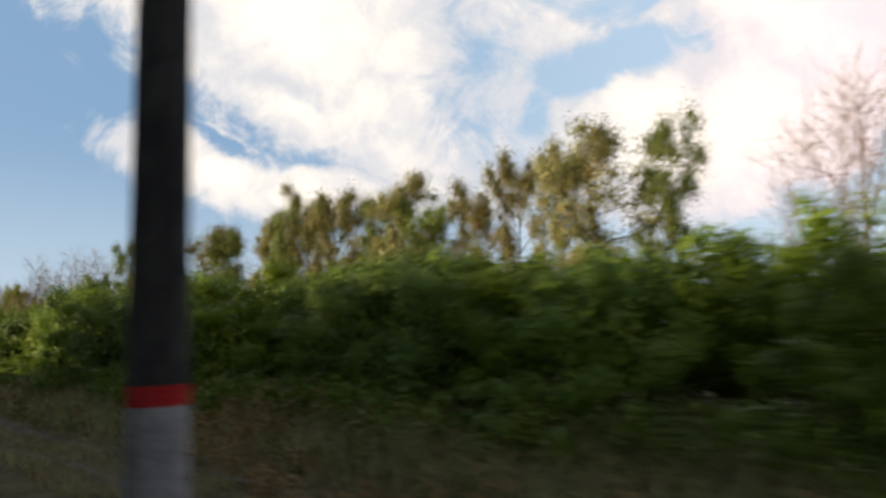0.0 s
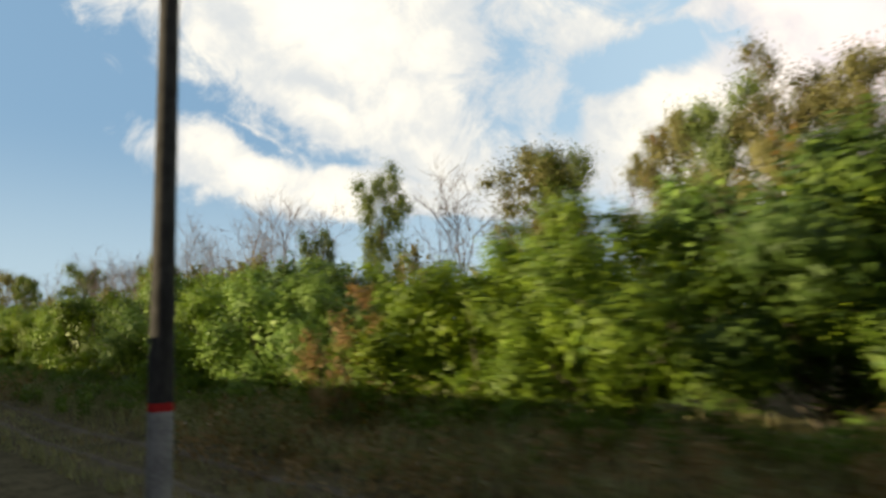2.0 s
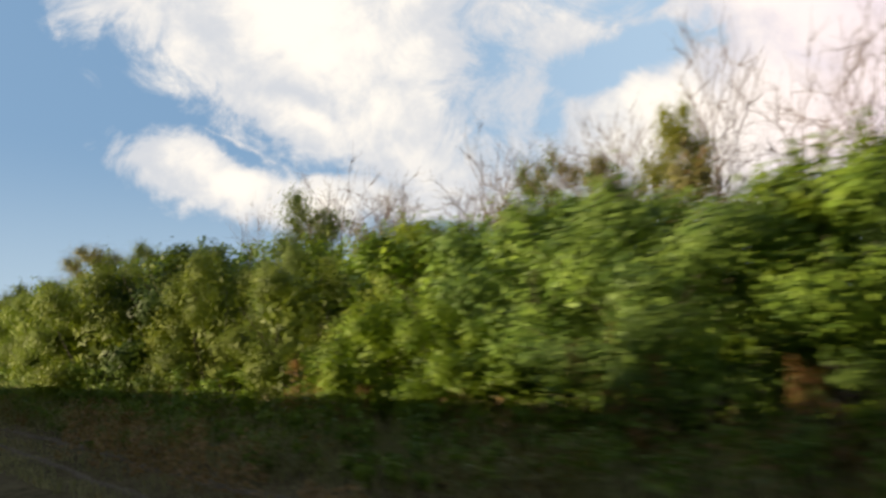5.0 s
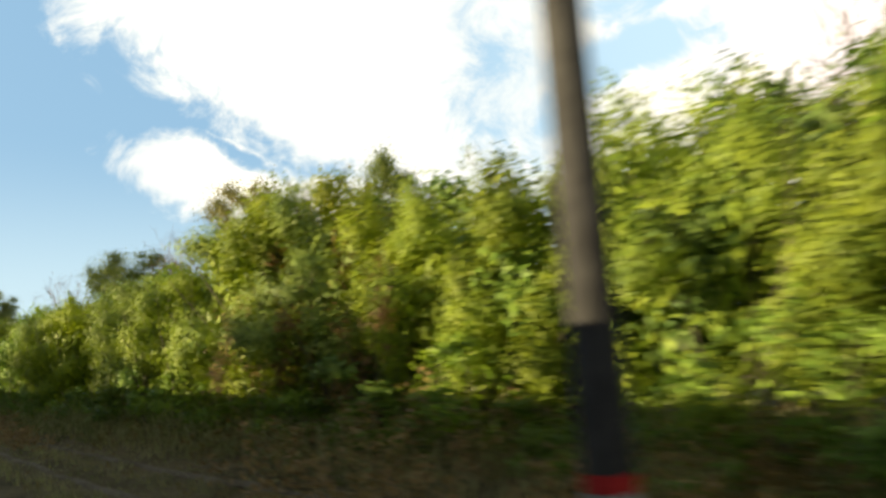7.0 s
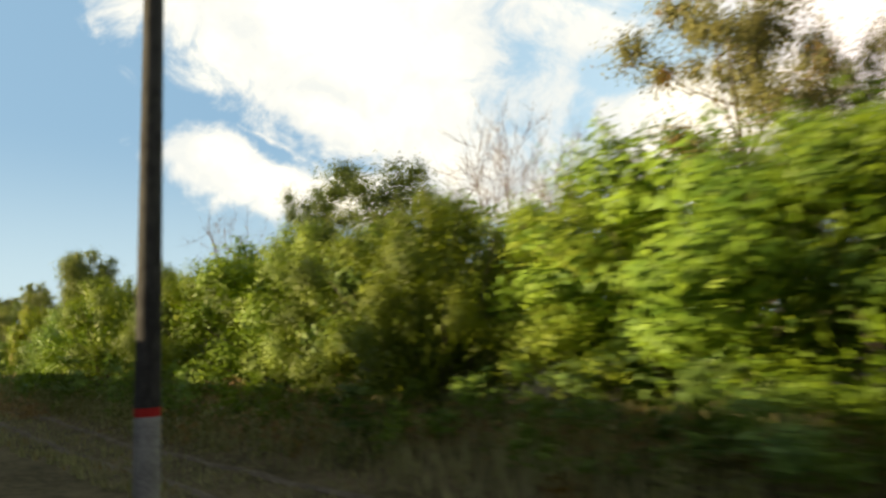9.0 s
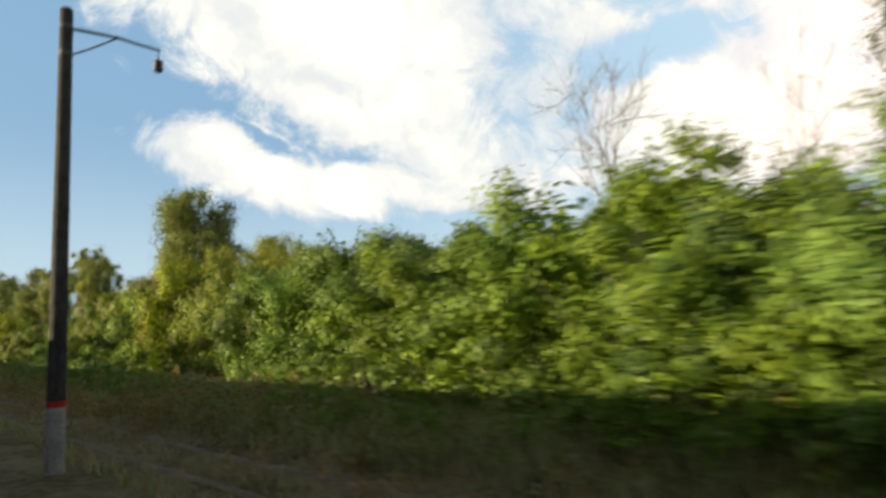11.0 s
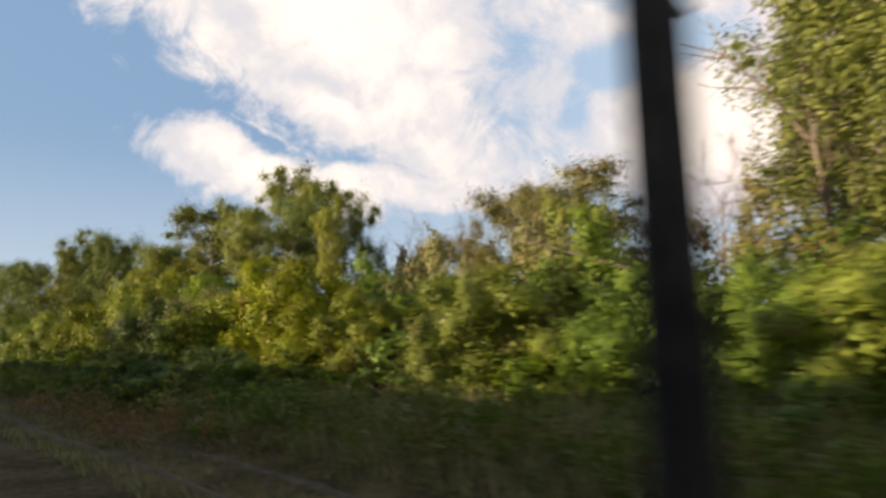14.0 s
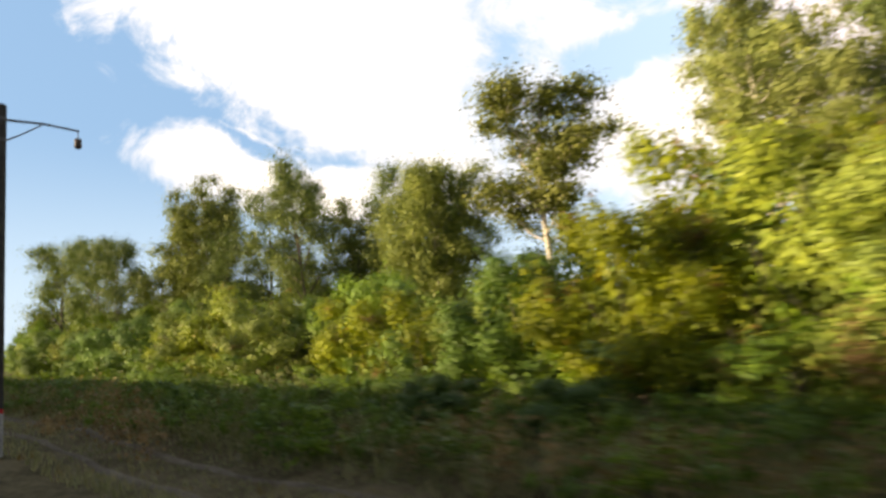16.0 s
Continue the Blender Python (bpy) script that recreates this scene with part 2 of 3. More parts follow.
def tubes(lines, sides=5):
    """Joined tapering tubes; each line is (points, radii)."""
    vs, fs, base = [], [], 0
    turn = np.linspace(0, 2 * np.pi, sides, endpoint=False)
    for pts, rad in lines:
        pts = np.asarray(pts, float)
        d = np.gradient(pts, axis=0)
        d /= np.linalg.norm(d, axis=1)[:, None] + 1e-9
        ref = np.where(np.abs(d[:, 2:3]) > 0.9, [[1.0, 0, 0]], [[0, 0, 1.0]])
        u = np.cross(d, ref)
        u /= np.linalg.norm(u, axis=1)[:, None] + 1e-9
        w = np.cross(d, u)
        ring = pts[:, None] + np.asarray(rad)[:, None, None] * (u[:, None] * np.cos(turn)[None, :, None] + w[:, None] * np.sin(turn)[None, :, None])
        vs.append(ring.reshape(-1, 3))
        for i in range(len(pts) - 1):
            for j in range(sides):
                a, b = base + i * sides + j, base + i * sides + (j + 1) % sides
                fs.append((a, b, b + sides, a + sides))
        base += len(pts) * sides
    return np.concatenate(vs), np.array(fs)


def leaves(rng, at, size, aim, droop=0.25):
    """Pointed leaves at the points, turned mostly towards aim; one triangle each."""
    n = len(at)
    nor = aim * 1.6 + rng.normal(0, 0.45, (n, 3)) + [0, 0, 0.25]
    nor /= np.linalg.norm(nor, axis=1)[:, None]
    along = rng.normal(0, 1, (n, 3)) + aim * 0.5 - [0, 0, droop]
    along -= nor * (along * nor).sum(1)[:, None]
    along /= np.linalg.norm(along, axis=1)[:, None]
    across = np.cross(nor, along)
    s = (size * rng.uniform(0.6, 1.25, n))[:, None]
    v = np.stack([at - along * s * 0.4 + across * s * 0.33, at - along * s * 0.4 - across * s * 0.33, at + along * s * 0.6], 1)
    return v.reshape(-1, 3), np.arange(n * 3).reshape(n, 3)


def clump_points(rng, centre, radius, n, flat=0.6):
    """Points through a flattened tuft, thicker towards its shell, with the way outwards."""
    d = rng.normal(0, 1, (n, 3))
    d /= np.linalg.norm(d, axis=1)[:, None]
    r = np.minimum(np.abs(rng.normal(0.62, 0.30, n)), 1.08)
    lobe = 1 + 0.25 * np.sin(3 * np.arctan2(d[:, 1], d[:, 0]) + rng.uniform(0, 6.28)) + 0.2 * np.sin(4 * d[:, 2] + rng.uniform(0, 6.28))
    return centre + d * (r * radius * lobe)[:, None] * [1, 1, flat], d


def limb(rng, start, way, length, r0, steps=6, wander=0.16, lift=0.08):
    pts, d = [np.array(start, float)], np.array(way, float)
    d /= np.linalg.norm(d)
    for _ in range(steps):
        d = d + rng.normal(0, wander, 3) + [0, 0, lift]
        d /= np.linalg.norm(d)
        pts.append(pts[-1] + d * length / steps)
    return np.array(pts), np.linspace(r0, r0 * 0.25, steps + 1)


def branching(rng, height, fork, limbs, reach, r0, rise=0.7, twigs=0, lean=0.04):
    """Trunk, limbs and side shoots; gives the tubes and the tips that carry leaves."""
    trunk = limb(rng, (0, 0, -0.2), (rng.normal(0, lean), rng.normal(0, lean), 1), height * 0.93, r0, 9, 0.05, 0.10)
    lines, tips = [trunk], []
    spin = rng.uniform(0, 6.28)
    for i in range(limbs):
        f = fork + (0.97 - fork) * (i + rng.uniform(0, 0.8)) / limbs
        k = min(int(f * 9), 8)
        start = trunk[0][k] + (trunk[0][k + 1] - trunk[0][k]) * (f * 9 - k)
        spin += 2.4 + rng.normal(0, 0.4)
        size = reach * (0.55 + 0.75 * math.sin(math.pi * min(1, (1 - f) / (1 - fork) * 0.8 + 0.15))) * rng.uniform(0.7, 1.15)
        one = limb(rng, start, (math.cos(spin), math.sin(spin), rise), size, r0 * (1.05 - f) * 0.55 + 0.012, 6, 0.17, 0.10)
        lines.append(one)
        tips.append(one[0][-1])
        tips.append(one[0][4])
        for j in range(3):
            q = one[0][2 + j]
            way = one[0][3 + j] - q + rng.normal(0, 0.55, 3) * np.linalg.norm(one[0][3 + j] - q) * 1.4
            sub = limb(rng, q, way, size * rng.uniform(0.3, 0.55), r0 * 0.10 + 0.008, 4, 0.2, 0.08)
            lines.append(sub)
            tips.append(sub[0][-1])
            for _ in range(twigs):
                m = rng.integers(1, 4)
                w2 = sub[0][m + 1] - sub[0][m] + rng.normal(0, 0.5, 3) * 0.5
                lines.append(limb(rng, sub[0][m], w2, size * rng.uniform(0.16, 0.34), 0.011, 3, 0.2, 0.05))
    tips.append(trunk[0][-1])
    return lines, np.array(tips)


# ---- plants: a few grown of each kind, then set out ----
# bushes: billows, tufts in a billow, leaves in a tuft, leaf length, leaves in the heart
HABIT = {"maple": (12, 5, 230, 0.125, 700), "maple_tall": (13, 6, 300, 0.094, 800), "maple_yellow": (12, 5, 230, 0.125, 700), "dark": (12, 5, 200, 0.135, 700), "wilted": (12, 5, 210, 0.13, 700), "drybush": (7, 4, 110, 0.20, 300),
         "thicket": (8, 4, 130, 0.19, 800), "shrub": (5, 3, 85, 0.29, 60), "rusty": (5, 3, 100, 0.17, 80)}


def grow(kind, seed):
    rng = np.random.default_rng(seed)
    root = new(NAMES[kind][0])
    tagged(root, NAMES[kind][1], NAMES[kind][2], NAMES[kind][3])
    if kind in HABIT:
        # many-stemmed, leafy down to the ground
        h, r = 6.0, 2.6
        lines = []
        for _ in range(7):
            a = rng.uniform(0, 6.28)
            lines.append(limb(rng, (rng.normal(0, 0.25), rng.normal(0, 0.25), -0.2), (math.cos(a) * 0.5, math.sin(a) * 0.5, 1), h * rng.uniform(0.6, 0.9), 0.036, 6, 0.12, 0.05))
        lobes, tufts, each, leaf_size, core = HABIT[kind]
        at, aim, inner, inner_aim = [], [], [], []
        swell = (12 / lobes) ** 0.35
        for i in range(lobes):
            f = (i + 0.5) / lobes
            z = 0.7 + (h - 1.9) * f
            wide = r * (0.82 + 0.30 * math.sin(math.pi * min(1, f * 1.1))) * (1.0 if f < 0.5 else math.sqrt(max(0.04, 1 - ((f - 0.5) / 0.56) ** 2)))
            a = i * 2.399 + rng.normal(0, 0.3)
            hub = np.array([math.cos(a) * wide * 0.62, math.sin(a) * wide * 0.62, z + rng.normal(0, 0.25)])
            bulk = rng.uniform(0.9, 1.35) * swell
            # a billow: tufts set over its outer and upper side
            for j in range(tufts):
                way = np.array([math.cos(a), math.sin(a), 0.45]) * 0.75 + rng.normal(0, 0.48, 3)
                c = hub + way / np.linalg.norm(way) * bulk * rng.uniform(0.45, 0.85)
                p, o = clump_points(rng, c, rng.uniform(0.45, 0.8) * swell, each, 0.75)
                at.append(p)
                aim.append(0.45 * o + 0.8 * (p - hub) / (np.linalg.norm(p - hub, axis=1)[:, None] + 0.2))
            # shaded heart of the billow
            if lobes > 6:
                d = rng.normal(0, 1, (150, 3))
                d /= np.linalg.norm(d, axis=1)[:, None]
                inner.append(hub + d * rng.uniform(0.15, 0.72, (150, 1)) * bulk)
                inner_aim.append(d)
            # leafy shoots that break the outline
            for _ in range(2):
                out = np.array([math.cos(a) * 0.7, math.sin(a) * 0.7, 0.5 + 0.6 * f]) + rng.normal(0, 0.3, 3)
                out /= np.linalg.norm(out)
                run = np.linspace(0.5, 1.0, 26)[:, None] * (bulk + rng.uniform(0.25, 0.75))
                at.append(hub + out * run - [0, 0, 0.12] * run ** 2 + rng.normal(0, 0.07, (26, 3)))
                aim.append(rng.normal(0, 0.6, (26, 3)))
                stem = hub + out * np.linspace(0, 1, 4)[:, None] * (bulk + 0.2)
                lines.append((stem, np.linspace(0.02, 0.006, 4)))
        at, aim = np.concatenate(at), np.concatenate(aim)
        keep = at[:, 2] > 0.05
        crown = leaves(rng, at[keep], leaf_size, aim[keep])
        # shaded heart of the bush
        girth = 0.78 if kind == "thicket" else 0.56
        d = rng.normal(0, 1, (core, 3))
        d /= np.linalg.norm(d, axis=1)[:, None]
        inner.append(d * rng.uniform(0.5, 1.0, (core, 1)) * [r * girth, r * girth, h * 0.43] + [0, 0, h * 0.45])
        inner_aim.append(d)
        inner, inner_aim = np.concatenate(inner), np.concatenate(inner_aim)
        heart = leaves(rng, inner, np.where(np.arange(len(inner)) < len(inner) - core, 0.22, max(0.30, leaf_size * 1.6)), inner_aim)
        crown = (np.concatenate([crown[0], heart[0]]), np.concatenate([crown[1], heart[1] + len(crown[0])]))
        bark, leaf = BARK, {"maple_yellow": LEAF["maple_yellow"], "maple_tall": LEAF["maple_tall"], "rusty": WEED, "drybush": LEAF["brown"], "wilted": LEAF["brown"], "dark": LEAF["dark"]}.get(kind, LEAF["maple"])
    elif kind == "bare":
        h, r = 12.0, 3.2
        lines, tips = branching(rng, h, 0.14, 17, 4.9, 0.105, 1.9, 7, 0.07)
        bark, crown = DEAD, None
    elif kind == "birch":
        h, r = 15.0, 3.2
        lines, tips = branching(rng, h, 0.30, 40, 2.9, 0.17, 0.45, 0)
        fill = rng.normal(0, 1, (60, 3))      # sprays that round the crown out
        fill *= (rng.uniform(0.5, 1.0, 60) / np.linalg.norm(fill, axis=1))[:, None]
        tips = np.concatenate([tips, fill * [2.7, 2.7, 0.29 * h] + [0, 0, 0.66 * h]])
        at, aim = [], []
        for c in tips:
            p, o = clump_points(rng, c, rng.uniform(0.7, 1.15), 240, 1.0)
            at.append(p)
            aim.append(o)
            for _ in range(3):      # hanging sprays
                q = c + rng.normal(0, 0.45, 3)
                z = np.linspace(0, rng.uniform(0.8, 2.0), 20)
                at.append(q - np.stack([z * rng.normal(0, 0.06), z * rng.normal(0, 0.06), z], 1) + rng.normal(0, 0.08, (20, 3)))
                aim.append(rng.normal(0, 0.6, (20, 3)))
        crown = leaves(rng, np.concatenate(at), 0.16, np.concatenate(aim), 0.8)
        bark, leaf = WHITE_BARK, LEAF["birch"]
    elif kind == "aspen":
        h, r = 17.0, 3.0
        lines, tips = branching(rng, h, 0.48, 20, 3.0, 0.19, 0.7, 0)
        at, aim = [], []
        for c in tips:
            p, o = clump_points(rng, c + [0, 0, 0.1], rng.uniform(0.7, 1.3), 230, 0.85)
            at.append(p)
            aim.append(o)
        crown = leaves(rng, np.concatenate(at), 0.19, np.concatenate(aim), 0.4)
        bark, leaf = WHITE_BARK, LEAF["aspen"]
    else:
        h, r = 14.0, 3.6
        lines, tips = branching(rng, h, 0.14, 16, 3.7, 0.20, 0.7, 1 if kind == "brown" else 0)
        at, aim = [], []
        for c in tips:
            p, o = clump_points(rng, c, rng.uniform(0.95, 1.75), 400, 0.8)
            at.append(p)
            aim.append(o)
        crown = leaves(rng, np.concatenate(at), 0.168, np.concatenate(aim))
        bark, leaf = BARK, LEAF[kind]
    v, f = tubes(lines, 6 if kind != "bare" else 5)
    part("trunk", mesh_of("trunk", v, f, bark, True), root)
    if crown:
        part("crown", mesh_of("crown", *crown, leaf), root)
        spread = np.concatenate([crown[0], v])
    else:
        spread = v
    size = (np.percentile(np.hypot(spread[:, 0], spread[:, 1]), 96) * 2, spread[:, 2].max())
    return root, size


NAMES = {
    "maple": ("maple_bush", "bright green many-stemmed maple bush beside the grass verge", "bush", "bushes along the line"),
    "maple_tall": ("maple_bush", "tall bright green maple bush leaning over the verge", "bush", "bushes along the line"),
    "maple_yellow": ("maple_bush", "yellowing many-stemmed maple bush in evening sun", "bush", "bushes along the line"),
    "dark": ("hedge_bush", "dark green many-stemmed bush, its leaf colour partly standing in for shade", "bush", "bushes along the line"),
    "wilted": ("withering_bush", "browning many-stemmed bush with dull dry leaves", "bush", "bushes along the line"),
    "drybush": ("dry_bush", "browning half-withered bush behind the hedge", "bush", "bushes along the line"),
    "shrub": ("low_shrub", "low green shrub at the foot of the hedge", "shrub", "shrubs along the verge"),
    "rusty": ("rusty_shrub", "dried rust-red weedy shrub beside the grass", "shrub", "shrubs along the verge"),
    "thicket": ("thicket_bush", "green bush deep in the growth, or added unseen to cast shade", "bush", "bushes along the line"),
    "bare": ("bare_tree", "leafless grey-brown tree with thin forked branches", "tree", "bare trees behind the bushes"),
    "birch": ("birch_tree", "birch with white trunk and hanging green sprays", "tree", "birches behind the bushes"),
    "aspen": ("aspen_tree", "tall pale-trunked aspen with a high sunlit crown", "tree", "aspens behind the bushes"),
    "golden": ("yellowing_tree", "slender yellow-green young tree rising over the bushes", "tree", "trees behind the bushes"),
    "leafy": ("broadleaf_tree", "dull green broadleaf tree with an open crown", "tree", "trees behind the bushes"),
    "brown": ("withering_tree", "browning broadleaf tree with thinning leaves", "tree", "trees behind the bushes"),
}
VARIANTS = {"maple_tall": 5, "dark": 3, "wilted": 3, "drybush": 4, "shrub": 4, "rusty": 3, "thicket": 4, "maple": 8, "maple_yellow": 4, "bare": 5, "birch": 2, "aspen": 3, "leafy": 5, "brown": 4, "golden": 3}
pool, used = {}, {}
deal = random.Random(7)


def lie(x, y):
    """Height of the ground: the verge rises to a low bank under the hedge, higher in one stretch."""
    t = min(1.0, max(0.0, (x - 5.5) / 6.0))
    u = min(1.0, max(0.0, (y - 150) / 25.0)) * min(1.0, max(0.0, (290 - y) / 40.0))
    rise = t * t * (3 - 2 * t) * (0.55 + 0.2 * u)
    return rise + 0.25 * noise.noise((x * 0.11, y * 0.09, 0.3)) + 0.12 * noise.noise((x * 0.5, y * 0.4, 2.0))


def plant(kind, x, y, top, width=None):
    """top: height of its crown over the datum."""
    height = top + 0.3 - lie(x, y)
    if kind not in pool:
        pool[kind] = [grow(kind, 100 + 17 * i + len(kind) * 1000 + ord(kind[0])) for i in range(VARIANTS[kind])]
    i = used.get(kind, 0)
    used[kind] = i + 1
    root, (w0, h0) = pool[kind][i % VARIANTS[kind]]
    sz = height / h0
    if kind in ("leafy", "brown", "golden", "bare", "aspen", "birch"):
        width *= 1.3
    sx = sz if width is None else max(0.55 * sz, min(1.7 * sz, width / w0))
    m = pose(x, y, lie(x, y), 0, 0, deal.uniform(0, 360)) @ Matrix.Diagonal((sx, sx, sz, 1))
    if i < VARIANTS[kind]:
        root.matrix_basis = m
        return root
    basis = root.scale.copy()
    return copy_thing(root, m @ Matrix.Diagonal((1 / basis[0], 1 / basis[1], 1 / basis[2], 1)))


# ---- ground ----
def make_ground():
    xs = [-4000, -1200, -400, -120, -50, -25, -12, -6, -3] + [i * 0.75 for i in range(0, 28)] + [22, 25, 30, 36, 45, 60, 90, 150, 400, 1200, 4000]
    ys = [-4000, -1200, -400, -150, -80, -50] + [-30 + i * 1.5 for i in range(0, 360)] + [530, 560, 620, 800, 1400, 4600]
    v = [(x, y, lie(x, y) if abs(x) < 61 and -60 < y < 570 else 0.1) for y in ys for x in xs]
    w = len(xs)
    f = [(j * w + i, j * w + i + 1, (j + 1) * w + i + 1, (j + 1) * w + i) for j in range(len(ys) - 1) for i in range(w - 1)]
    tagged(new("ground", mesh_of("ground", v, f, EARTH, True)), "rough grassy earth beside the railway line", "ground", kind="structure")
    # two worn wheel ruts between the masts and the bushes
    for off in (0.0, 1.45):
        v, f = [], []
        for j in range(0, 400):
            y = -30 + j * 1.35
            mid, half = 5.9 + off + 0.35 * noise.noise((0, y * 0.05, 5)), 0.13 + 0.07 * noise.noise((3 + off, y * 0.2, 1))
            for i in range(5):
                x = mid + half * (i - 2) / 2
                v.append((x, y, lie(x, y) + 0.035 - 0.03 * abs(i - 2) / 2))
            if j:
                f += [((j - 1) * 5 + i, (j - 1) * 5 + i + 1, j * 5 + i + 1, j * 5 + i) for i in range(4)]
        tagged(new("dirt_path", mesh_of("dirt_path", v, f, TRACK_DIRT, True)), "worn wheel rut in the grass of the verge", "path", kind="structure")


make_ground()


# ---- the train's own side, which shades the verge ----
def make_train():
    profile = [(-3.15, -0.15), (-0.30, -0.15), (-0.25, 2.2), (-0.28, 3.6), (-0.55, 4.02), (-1.1, 4.22), (-1.7, 4.27), (-2.3, 4.22), (-2.85, 4.02), (-3.12, 3.6)]
    k = len(profile)
    v = [(x, y, z) for y in (0.0, 24.0) for x, z in profile]
    f = [(i, (i + 1) % k, (i + 1) % k + k, i + k) for i in range(k)]
    body = mesh_of("body", v, f, COACH)
    first = tagged(new("railway_carriage"), "dark green passenger carriage of the moving train", "carriage", "carriages of the train")
    part("body", body, first)
    first.matrix_basis = pose(0, -64, 0)
    for i in range(1, 24):
        copy_thing(first, pose(0, -64 + 24.4 * i, 0))


make_train()


# ---- masts of the overhead line ----
def make_mast():
    root = tagged(new("catenary_mast"), "round concrete mast with red band, white foot and side bracket", "mast", "masts of the overhead line")
    turn = [2 * math.pi * i / 20 for i in range(20)]

    def drum(z0, z1, r0, r1, mat, name, steps=1):
        v, f = [], []
        for s in range(steps + 1):
            t = s / steps
            z, r = z0 + (z1 - z0) * t, r0 + (r1 - r0) * t
            v += [(r * math.cos(a), r * math.sin(a), z) for a in turn]
        for s in range(steps):
            f += [(s * 20 + i, s * 20 + (i + 1) % 20, (s + 1) * 20 + (i + 1) % 20, (s + 1) * 20 + i) for i in range(20)]
        return part(name, mesh_of(name, v, f, mat, True), root)

    drum(-1.6, 1.38, 0.215, 0.205, WHITE_PAINT, "painted_foot")
    drum(1.38, 1.52, 0.207, 0.206, RED_PAINT, "red_band")
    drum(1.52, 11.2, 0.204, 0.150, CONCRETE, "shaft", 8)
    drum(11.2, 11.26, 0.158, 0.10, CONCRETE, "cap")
    v, f = tubes([([(0.1, 0, 10.75), (1.2, 0, 10.8), (2.3, 0, 10.72)], [0.045, 0.04, 0.035]), ([(0.12, 0, 10.05), (0.6, 0, 10.35), (1.2, 0, 10.78)], [0.025, 0.025, 0.025])], 8)
    arm = part("bracket", mesh_of("bracket", v, f, STEEL, True), root, "dark steel bracket")
    v, f = tubes([([(2.27, 0, 10.74), (2.27, 0, 10.42)], [0.018, 0.018])], 6)
    part("hanger", mesh_of("hanger", v, f, STEEL, True), arm)
    v, f = tubes([([(2.27, 0, 10.45), (2.27, 0, 10.42), (2.27, 0, 10.36), (2.27, 0, 10.30), (2.27, 0, 10.22), (2.27, 0, 10.12), (2.27, 0, 10.08)], [0.04, 0.12, 0.13, 0.10, 0.13, 0.11, 0.03])], 14)
    part("insulator", mesh_of("insulator", v, f, GLAZE, True), arm, "brown ribbed insulator")
    for z in (10.0, 10.7):
        v, f = tubes([([(0, 0, z), (0, 0, z + 0.12)], [0.165, 0.165])], 20)
        part("clamp", mesh_of("clamp", v, f, STEEL, True), root)
    return root


mast = make_mast()
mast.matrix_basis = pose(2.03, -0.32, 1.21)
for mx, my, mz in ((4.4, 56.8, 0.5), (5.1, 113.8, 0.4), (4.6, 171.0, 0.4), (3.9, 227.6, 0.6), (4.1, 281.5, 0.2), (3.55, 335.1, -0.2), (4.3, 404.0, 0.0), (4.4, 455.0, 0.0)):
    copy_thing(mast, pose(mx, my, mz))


def make_mast_bracket():
    """Small side lug on one mast."""
    root = tagged(new("signal_lug"), "small dark steel lug clamped to a concrete mast", "bracket")
    v, f = tubes([([(3.70, 335.1, 5.0), (3.85, 335.1, 5.02), (4.05, 335.1, 5.0)], [0.03, 0.05, 0.02])], 8)
    part("lug", mesh_of("lug", v, f, STEEL, True), root)
    v, f = tubes([([(3.55, 335.1, 4.94), (3.55, 335.1, 5.06)], [0.195, 0.195])], 20)
    part("clamp", mesh_of("clamp", v, f, STEEL, True), root)


make_mast_bracket()


def make_guy():
    """Slanting anchor wire of one mast, with an insulator in it."""
    root = tagged(new("guy_wire"), "thin slanting steel anchor wire with a dark insulator", "wire")
    top, foot = Vector((5.1, 114.0, 9.6)), Vector((5.6, 119.6, 0.0))
    v, f = tubes([([tuple(top), tuple(top.lerp(foot, 0.5)), tuple(foot)], [0.014, 0.014, 0.014])], 6)
    part("wire", mesh_of("wire", v, f, STEEL, True), root)
    a, b = top.lerp(foot, 0.44), top.lerp(foot, 0.48)
    v, f = tubes([([tuple(a), tuple(a.lerp(b, 0.3)), tuple(a.lerp(b, 0.7)), tuple(b)], [0.02, 0.07, 0.07, 0.02])], 10)
    part("insulator", mesh_of("insulator", v, f, GLAZE, True), root)


make_guy()

# ---- the front hedge of bushes ----
PROFILE = ((-10, 4.8), (8, 5.4), (17, 5.6), (26, 6.3), (33, 6.9), (39, 7.1), (47, 7.0), (53, 7.4), (57, 6.1), (65, 5.4), (69, 6.1), (73, 7.0), (87, 6.6), (92, 7.0), (98, 6.0), (104, 5.8), (116, 5.9),
           (123, 6.8), (126, 6.9), (129, 6.6), (134, 7.0), (144, 8.0), (155, 9.0), (163, 9.4), (172, 9.0), (183, 7.6), (186, 8.6), (191, 8.1), (200, 7.5), (207, 7.8), (213, 8.0), (219, 6.2), (223, 7.2),
           (234, 7.7), (242, 7.2), (251, 7.7), (262, 6.4), (280, 6.9), (312, 7.4), (323, 6.0), (334, 5.4), (346, 5.0), (362, 5.8), (372, 6.2), (388, 7.2), (391, 5.4), (560, 6.2))


def tall(y):
    for (a, h), (b, k) in zip(PROFILE, PROFILE[1:]):
        if a <= y <= b:
            return h + (k - h) * (y - a) / (b - a)
    return 6.0


def line_at(y):
    """How far from the train the hedge stands."""
    if y < 140:
        return 14.5
    if y < 180:
        return 14.5 - 2.0 * (y - 140) / 40
    if y < 262:
        return 12.5
    if y < 366:
        return min(18.5, 12.5 + 6.0 * (y - 262) / 35)
    return 16.0 if y < 389 else 18.5


y = -8.0
